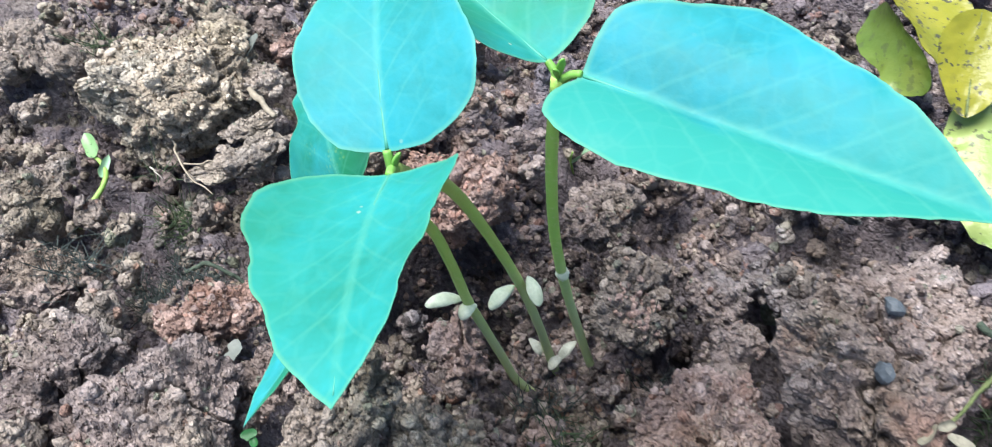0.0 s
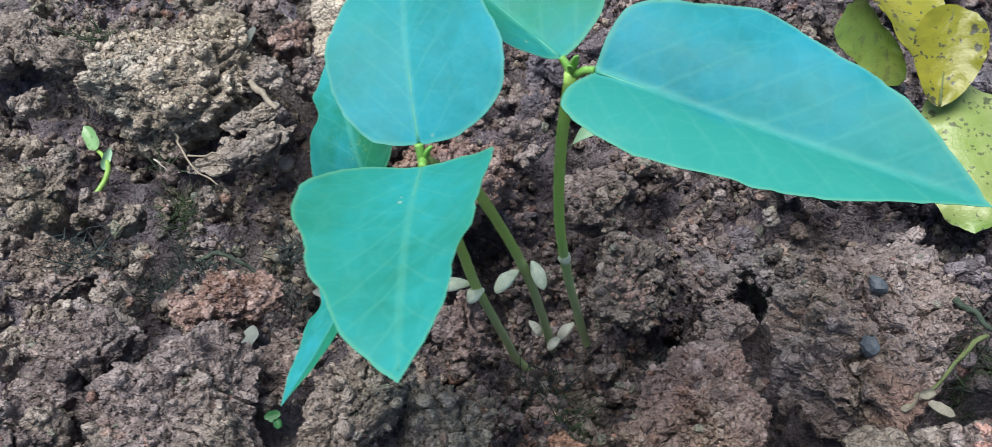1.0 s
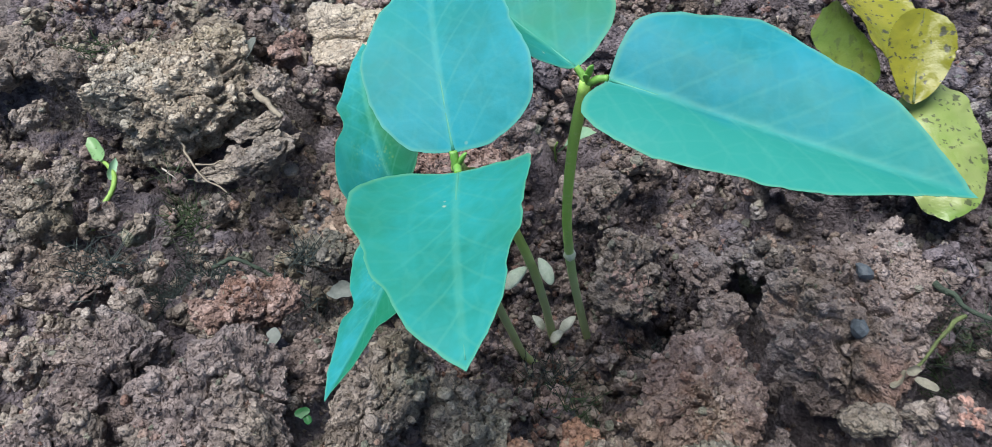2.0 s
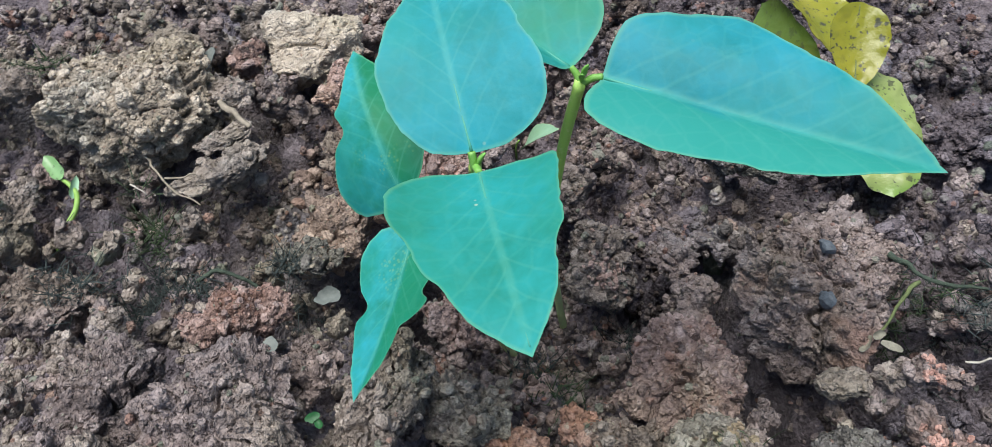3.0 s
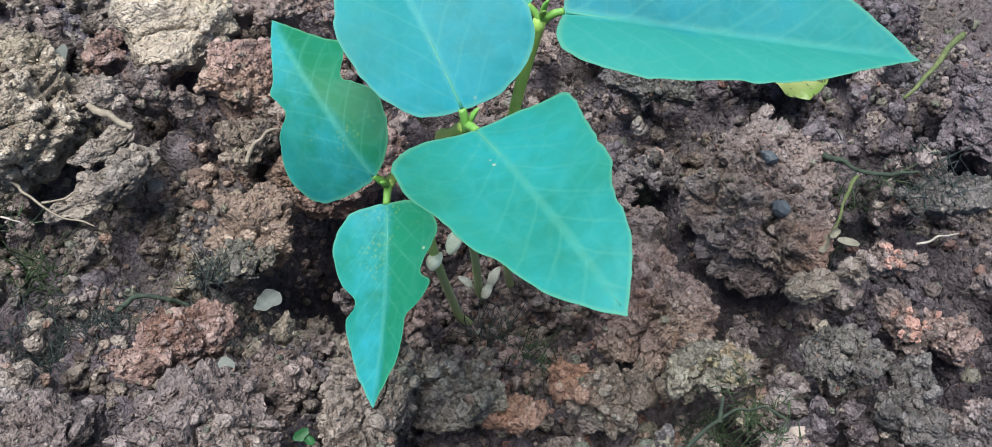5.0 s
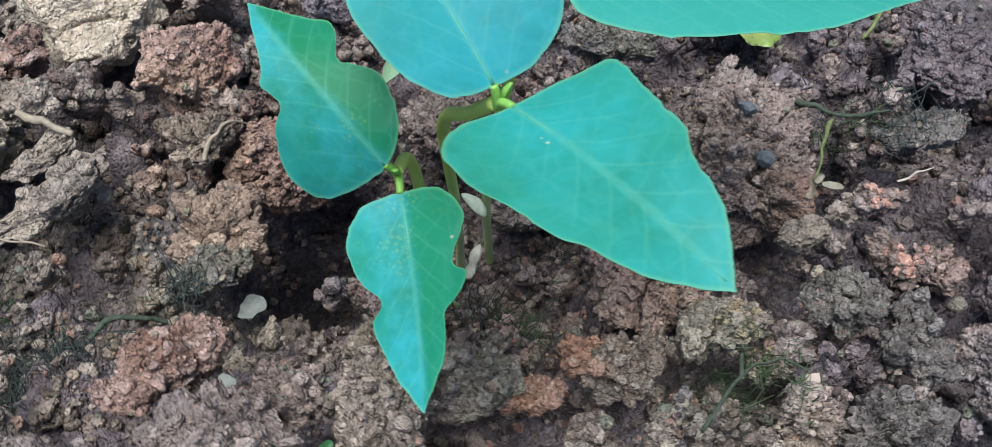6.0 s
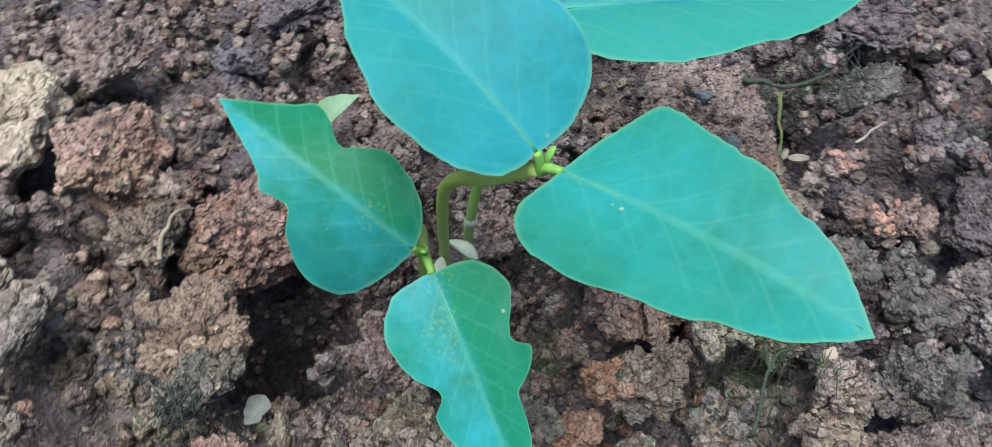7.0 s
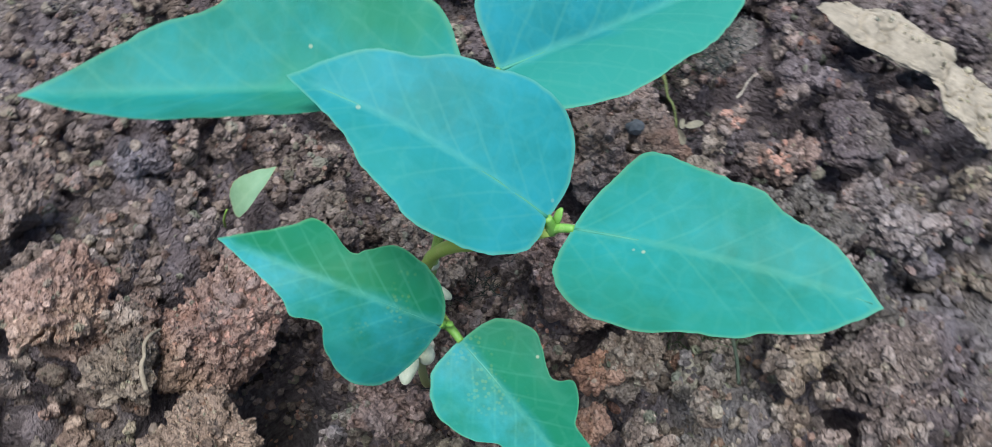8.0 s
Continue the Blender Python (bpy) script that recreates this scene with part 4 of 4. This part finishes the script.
scatter("soil_crumbs", 2600, 0.0008, 0.0018, 1.5, SMALL, 8, "loose %s soil crumbs round the stalks", False, -2.0, 0.3, (0.1, 0.7), 0.5, 1.0, (-0.055, 0.040, 0.085, 0.160))


# ---- loose things on the soil ----
def strand(name, points, size, material, label="", parent=None, sides=6, tip=0.5):
    """A thin stalk lying on the soil; heights are above the lie of the bed."""
    local = np.random.default_rng(int(abs(points[0][0]) * 1e5))
    rough = [points[0]]
    for a, b in zip(points, points[1:]):
        rough.append(tuple((u + v) / 2 + w for u, v, w in zip(a, b, local.normal(size=3) * 0.0005)))
        rough.append(b)
    p = [(x, y, float(lie(x, y)[0]) + z) for x, y, z in rough]
    return part(name, tube(p, np.linspace(size, size * tip, len(p)) * local.uniform(0.8, 1.15, len(p)), sides, 6, 0.35), material, parent, label)


sprout = tagged(new("sprout"), "tiny bent light green sprout with a spotted seed leaf", "sprout")
part("stalk", tube([(-0.1345, 0.1650, 0.0310), (-0.1325, 0.1675, 0.0345), (-0.1296, 0.1708, 0.0352), (-0.1276, 0.1755, 0.0355), (-0.1276, 0.1805, 0.0358), (-0.1300, 0.1845, 0.0364), (-0.1325, 0.1868, 0.0372)],
                   [0.0006, 0.0008, 0.00085, 0.0008, 0.0008, 0.0007, 0.0005], 8, 6), GREEN_SPROUT, sprout, "curved light green stalk")
blade("leaf", (-0.1338, 0.1900, 0.0376), (-0.50, 0.84, 0.05), (0.1, -0.4, 0.9), [6.6, 4.6, 2.9, 2.2, 2.0, 2.3, 3.0, 3.9, 4.8, 4.1, 3.1, 2.4, 2.1, 2.3, 3.0, 4.6], (1.0, 6.0, 0, 0.1), SPROUT_SPOTTED, sprout, "spotted light green seed leaf", 0.0002, 0.0004, 31)
blade("leaf", (-0.1282, 0.1822, 0.0366), (0.15, 0.97, 0.12), (0.7, -0.2, 0.6), [4.2, 2.8, 1.7, 1.3, 1.2, 1.3, 1.8, 2.7, 3.6, 2.7, 1.8, 1.3, 1.2, 1.3, 1.7, 2.8], (1.0, 8.0, 0, 0.1), SPROUT, sprout, "folded seed leaf", 0.0002, 0.0003, 32)

seed_leaf = tagged(new("young_weed"), "single pale green young leaf on a thread stalk", "weed")
part("stalk", tube([(0.0065, 0.1935, -0.012), (0.0068, 0.1930, -0.004), (0.0080, 0.1922, 0.0005)], [0.0004, 0.0004, 0.0003], 6, 5), GREEN_SPROUT, seed_leaf)
blade("leaf", (0.0140, 0.1874, 0.0068), (0.49, -0.40, 0.77), (-0.55, 0.45, 0.70), [11.6, 7.0, 5.1, 4.6, 4.8, 5.4, 6.8, 9.2, 10.6, 9.2, 6.8, 5.4, 4.8, 4.6, 5.1, 7.0], (-0.5, 2.0, 0, 0.15), SPROUT, seed_leaf, "small pale green leaf", 0.0002, 0.0003, 33)

# fallen yellow leaves
fallen = tagged(new("fallen_leaf"), "fallen pale yellow leaf with black spots lying on soil", "leaf", "fallen yellow leaves")
blade("blade", (0.1100, 0.1480, 0.0280), (-0.20, -0.93, -0.14), (0.05, -0.15, 1.0), [22, 19, 15, 13, 12, 12.5, 15, 19, 22, 19, 15, 12.5, 12, 13, 15, 19], (-0.25, -0.9, 0.25, 0.0), YELLOW_PALE, fallen, "pale yellow-green leaf blade", 0.0005, 0.0016, 41, ribbed=GREEN_TWIG)
fallen_b = tagged(new("fallen_leaf"), "small upright bright yellow leaf speckled with black", "leaf", "fallen yellow leaves")
blade("blade", (0.1085, 0.1700, 0.0390), (0.25, 0.72, 0.42), (-0.10, -0.55, 0.80), [13.5, 12.6, 11.0, 9.4, 8.4, 8.2, 9.0, 10.8, 13.0, 10.8, 9.0, 8.2, 8.4, 9.4, 11.0, 12.6], (0.3, 1.2, 0.2, 0.0), YELLOW, fallen_b, "bright yellow blotched leaf blade", 0.0005, 0.0012, 42, ribbed=GREEN_TWIG)
fallen_c = tagged(new("fallen_leaf"), "curled yellow leaf with a folded green edge", "leaf", "fallen yellow leaves")
blade("blade", (0.1080, 0.1985, 0.0300), (-0.20, 0.95, -0.05), (0.35, -0.35, 0.85), [24, 20, 15, 12, 10.5, 11, 14, 19, 22, 19, 14, 11, 10.5, 12, 15, 20], (-0.3, 1.6, 0.4, 0.0), YELLOW, fallen_c, "curled yellow blotched leaf blade", 0.0005, 0.0016, 43, ribbed=GREEN_TWIG)
blade("underside", (0.0985, 0.1930, 0.0240), (-0.15, 0.97, -0.05), (-0.75, -0.30, 0.55), [18, 15, 10, 7.5, 6.5, 7, 9.5, 14, 17, 14, 9.5, 7, 6.5, 7.5, 10, 15], (-0.3, 1.2, 0.2, 0.0), LEAF_UNDER, fallen_c, "folded green underside", 0.0005, 0.0010, 44)

# seed husks at the foot of the stalks
for a, b, wide, seed in (((0.0049, 0.1275, 0.0005), (-0.0005, 0.1232, -0.0010), 0.0032, 51), ((0.0008, 0.1240, -0.0005), (-0.0035, 0.1212, -0.0020), 0.0034, 52), ((-0.0074, 0.1290, 0.0020), (-0.0046, 0.1248, -0.0005), 0.0030, 53)):
    tagged(pod("seed_husk", a, b, wide, HUSK, None, "", seed, 0.35), "withered whitish seed husk beside the stalks", "husk", "seed husks")

# twigs, straws and flakes
green_twig = strand("green_twig", [(0.1720, 0.1320, 0.002), (0.1450, 0.1203, 0.006), (0.1340, 0.1160, 0.003), (0.1245, 0.1128, 0.001)], 0.0010, GREEN_TWIG)
tagged(green_twig, "thin green twig lying on dark soil", "twig")
fork = tagged(new("weed_twig"), "forked dark green withered twig with a yellow branch", "twig")
strand("branch", [(0.0918, 0.1065, 0.003), (0.0945, 0.1020, 0.003), (0.0962, 0.0970, 0.003), (0.1020, 0.0930, 0.002), (0.1090, 0.0900, 0.002)], 0.0009, TWIG, "dark green limp branch", fork)
strand("branch", [(0.0945, 0.0962, 0.003), (0.0899, 0.0936, 0.004), (0.0840, 0.0890, 0.004), (0.0785, 0.0855, 0.003)], 0.0007, GREEN_TWIG, "yellow-green branch", fork)
dry = tagged(new("dry_leaf_scrap"), "curled pale dry leaf scraps on the clod", "leaf scrap")
for k, (x, y, dz, ahead, up, s) in enumerate(((0.0755, 0.0838, 0.004, (-0.5, -0.7, 0.2), (-0.5, 0.2, 0.8), 1.0), (0.0800, 0.0812, 0.004, (0.6, -0.6, 0.1), (0.3, 0.2, 0.9), 0.9), (0.0785, 0.0850, 0.005, (0.9, 0.2, 0.1), (0.1, -0.3, 0.9), 0.6))):
    blade("scrap", (x, y, float(lie(x, y)[0]) + dz), ahead, up, [r * s * 0.8 for r in (4.0, 3.2, 2.6, 2.1, 2.0, 2.2, 2.6, 3.2, 3.4, 3.2, 2.6, 2.2, 2.0, 2.1, 2.6, 3.8)], (2.0, 9.0, 2.0, 0.2), SCRAP, dry, "", 0.0003, 0.0009, 60 + k)
tagged(strand("straw", [(0.0940, 0.0731, 0.004), (0.0990, 0.0722, 0.005), (0.1046, 0.0708, 0.004)], 0.00035, PALE_STRAW), "thin pale straw on the soil", "straw")
tagged(strand("root", [(-0.1060, 0.1875, 0.001), (-0.1030, 0.1815, 0.003), (-0.0988, 0.1744, 0.003), (-0.0945, 0.1690, 0.003), (-0.0890, 0.1650, 0.002)], 0.00045, DRY), "thin forked pale root on soil", "root")
tagged(strand("root", [(-0.0990, 0.1760, 0.003), (-0.0930, 0.1745, 0.004), (-0.0890, 0.1750, 0.003)], 0.0003, DRY), "short thin pale root fibre", "root")
tagged(strand("root", [(-0.1085, 0.1752, 0.004), (-0.1060, 0.1725, 0.005), (-0.1035, 0.1702, 0.004)], 0.00028, PALE_STRAW), "short pale straw fibre on soil", "straw")
tagged(strand("stick", [(-0.0812, 0.1985, 0.008), (-0.0770, 0.1934, 0.008), (-0.0728, 0.1880, 0.007)], 0.0011, DRY, sides=5, tip=0.9), "short broken tan stick", "stick")
tagged(strand("stick", [(-0.0880, 0.1365, 0.003), (-0.0830, 0.1385, 0.005), (-0.0770, 0.1360, 0.004), (-0.0735, 0.1340, 0.002)], 0.0006, TWIG, tip=0.8), "dark rotting twig on soil", "stick")
tagged(strand("grass_blade", [(-0.0495, 0.1722, 0.005), (-0.0455, 0.1755, 0.008), (-0.0415, 0.1775, 0.009), (-0.0355, 0.1783, 0.006)], 0.0007, DRY), "dry bent grass blade", "grass")
tagged(strand("twig", [(0.0075, 0.0515, 0.003), (0.0197, 0.0553, 0.005), (0.0290, 0.0565, 0.005), (0.0350, 0.0545, 0.005), (0.0375, 0.0490, 0.005)], 0.0005, TWIG), "dark mossy twig on soil", "twig")
tagged(strand("twig", [(0.0240, 0.0555, 0.004), (0.0275, 0.0600, 0.008)], 0.0006, TWIG), "short upright dark twig", "twig")


def scrap(name, x, y, dz, ahead, up, size, material, label, category, seed):
    k = np.arange(16) * 2 * np.pi / 16
    rad = size / np.sqrt((np.cos(k) / 1.45) ** 2 + (np.sin(k) / 0.85) ** 2) * (1 + 0.10 * np.cos(3 * k + seed) + np.random.default_rng(seed).uniform(-0.10, 0.10, 16))
    ob = blade(name, (x, y, float(lie(x, y)[0]) + dz), ahead, up, rad, (1.0, 4.0, 2.0, 0.1), material, None, "", 0.0004, 0.0005, seed)
    return tagged(ob, label, category)


scrap("leaf_flake", -0.0570, 0.1312, 0.002, (0.9, 0.3, -0.3), (0.2, -0.2, 1), 2.7, FLAKE, "flat pale grey leaf flake on soil", "flake", 71)
scrap("leaf_flake", -0.0848, 0.2185, 0.007, (0.3, 0.9, 0.2), (-0.5, -0.3, 0.8), 3.2, FLAKE, "pale dry leaf flake leaning on soil", "flake", 72)
scrap("leaf_flake", -0.0685, 0.1110, 0.004, (0.3, 0.9, 0.1), (-0.2, -0.5, 0.8), 2.2, FLAKE, "small pale grey-green leaf flake", "flake", 73)
scrap("green_leaflet", -0.0578, 0.0880, 0.003, (0.9, 0.4, 0.0), (0.0, -0.4, 0.9), 1.2, LEAFLET, "tiny bright green leaflet in a crack", "leaflet", 75)
scrap("green_leaflet", -0.0566, 0.0866, 0.002, (-0.4, 0.9, 0.0), (0.2, -0.4, 0.9), 1.0, LEAFLET, "tiny bright green leaflet in a crack", "leaflet", 76)


def tuft(x, y, wide, count, material, label, seed, long=0.005):
    """A clump of fine dead moss and root threads."""
    local = np.random.default_rng(seed)
    verts, faces = [], []
    for _ in range(count):
        px, py = x + local.normal() * wide / 2, y + local.normal() * wide / 2
        place, normal = ground_at(px, py)
        if place is None:
            continue
        d = Vector(local.normal(size=3))
        d.z = abs(d.z) * 0.5
        d.normalize()
        bend = Vector(local.normal(size=3)) * 3.0
        run, size = local.uniform(0.22, 0.6) * long, local.uniform(0.00014, 0.00032)
        side = d.cross(Vector((0.3, 0.2, 1))).normalized()
        other = d.cross(side)
        o = len(verts)
        for k in range(5):
            s = k / 4
            c = place + Vector((0, 0, 0.0004)) + (d * s + bend * s * s * 0.5) * run
            for a in range(3):
                verts.append(tuple(c + (side * math.cos(a * 2.094) + other * math.sin(a * 2.094)) * size * (1 - 0.6 * s)))
        for k in range(4):
            for a in range(3):
                faces.append((o + 3 * k + a, o + 3 * k + (a + 1) % 3, o + 3 * k + 3 + (a + 1) % 3, o + 3 * k + 3 + a))
    ob = put_mesh("moss_tuft", mesh_from("moss_tuft", verts, faces), material)
    return tagged(ob, label, "moss", "tufts of moss")


tuft(-0.1150, 0.1445, 0.007, 272, MOSS, "blackish tuft of dead moss in soil", 81)
tuft(-0.1225, 0.1500, 0.011, 420, MOSS, "blackish teal clump of rotting moss", 93, 0.004)
tuft(-0.1110, 0.1550, 0.008, 240, MOSS, "blackish teal clump of rotting moss", 94, 0.004)
tuft(-0.0980, 0.1490, 0.008, 240, MOSS, "blackish moss threads between crumbs", 95, 0.004)
tuft(-0.1120, 0.1740, 0.008, 221, DARK_GREEN, "dark green moss threads on soil", 82, 0.007)
tuft(-0.0800, 0.1380, 0.009, 255, MOSS, "blackish moss threads beside a rotting twig", 83)
tuft(-0.0680, 0.1420, 0.006, 153, MOSS, "small blackish tuft of moss", 84)
tuft(0.0000, 0.1000, 0.009, 190, DARK_GREEN, "dark green moss patch below the seedlings", 85, 0.005)
tuft(-0.0050, 0.1095, 0.007, 221, MOSS, "blackish moss at the stalks' foot", 86)
tuft(0.1080, 0.0920, 0.014, 442, MOSS, "dark tangle of dead moss and fibres", 87, 0.005)
tuft(0.0980, 0.0960, 0.007, 221, DARK_GREEN, "dark green moss round a forked twig", 88, 0.004)
tuft(-0.1355, 0.2310, 0.009, 272, DARK_GREEN, "dark moss tuft behind the pale clod", 89)
tuft(0.0320, 0.0550, 0.010, 480, DARK_GREEN, "green moss threads on a dark twig", 90, 0.004)
tuft(0.0250, 0.1170, 0.008, 140, MOSS, "blackish moss in a shaded hollow", 92)


# chips of stone and stained crumbs on the clods
def chip(x, y, size, material, label, seed, flat=0.45):
    v, f = crumb_shape(2, seed)
    place, normal = ground_at(x, y)
    turn = normal.to_track_quat("Z", "Y").to_matrix()
    p = (v * np.array((1.0, 0.85, flat)) * size) @ np.array(turn).T
    ob = put_mesh("stone_chip", mesh_from("stone_chip", p, f, False), material)
    ob.location = place + normal * size * 0.15
    return tagged(ob, label, "stone", "stone chips")


chip(0.0749, 0.1097, 0.0040, CHIP_DARK, "dark slate-grey stone chip on a brown clod", 951)
chip(0.0706, 0.0967, 0.0034, CHIP_DARK, "dark slate-grey stone chip on a brown clod", 952)
chip(-0.0536, 0.1743, 0.0022, CHIP_PALE, "pale pinkish chip stuck in a clod", 953, 0.8)
chip(-0.0728, 0.1447, 0.0020, CHIP_PALE, "small pale chip on dark soil", 954, 0.8)
chip(0.0399, 0.0464, 0.0026, CHIP_PALE, "small whitish chip beside root hairs", 955, 0.9)


def stain(x, y, wide, count, material, label, seed):
    """Differently coloured crumbs baked on the nearest clod."""
    local = np.random.default_rng(seed)
    host = min(clods, key=lambda c: (c.location.x - x) ** 2 + (c.location.y - y) ** 2)
    shapes = []
    for k in range(6):
        v, f = crumb_shape(2, 970 + k)
        me = mesh_from("crumb", v, f, False)
        me.materials.append(material)
        shapes.append(me)
    for _ in range(count):
        place, normal = ground_at(x + local.normal() * wide / 2, y + local.normal() * wide / 2)
        size = local.uniform(0.0005, 0.0012)
        crumb = new("crumb", shapes[local.integers(6)])
        crumb.parent = host
        crumb.matrix_basis = Matrix.LocRotScale(place - host.location - normal * size * 0.1, Euler(local.uniform(0, 6.28, 3)), Vector((size,) * 3))
        tagged(crumb, label)


stain(0.0360, 0.0660, 0.007, 40, OCHRE, "ochre crumb", 61)
stain(0.0850, 0.0705, 0.005, 34, GRAINS["rust"], "orange-brown crumb", 62)
stain(0.0225, 0.1300, 0.006, 50, GRAINS["brick"], "orange-brown crumb", 63)
stain(-0.0250, 0.1620, 0.015, 70, GRAINS["rust"], "orange-brown crumb", 64)
stain(0.0790, 0.0560, 0.006, 34, GRAINS["rust"], "orange-brown crumb", 66)
stain(0.0310, 0.0435, 0.006, 26, CHIP_PALE, "whitish crumb", 67)
stain(-0.0740, 0.1230, 0.009, 40, GRAINS["red"], "orange-brown crumb", 65)
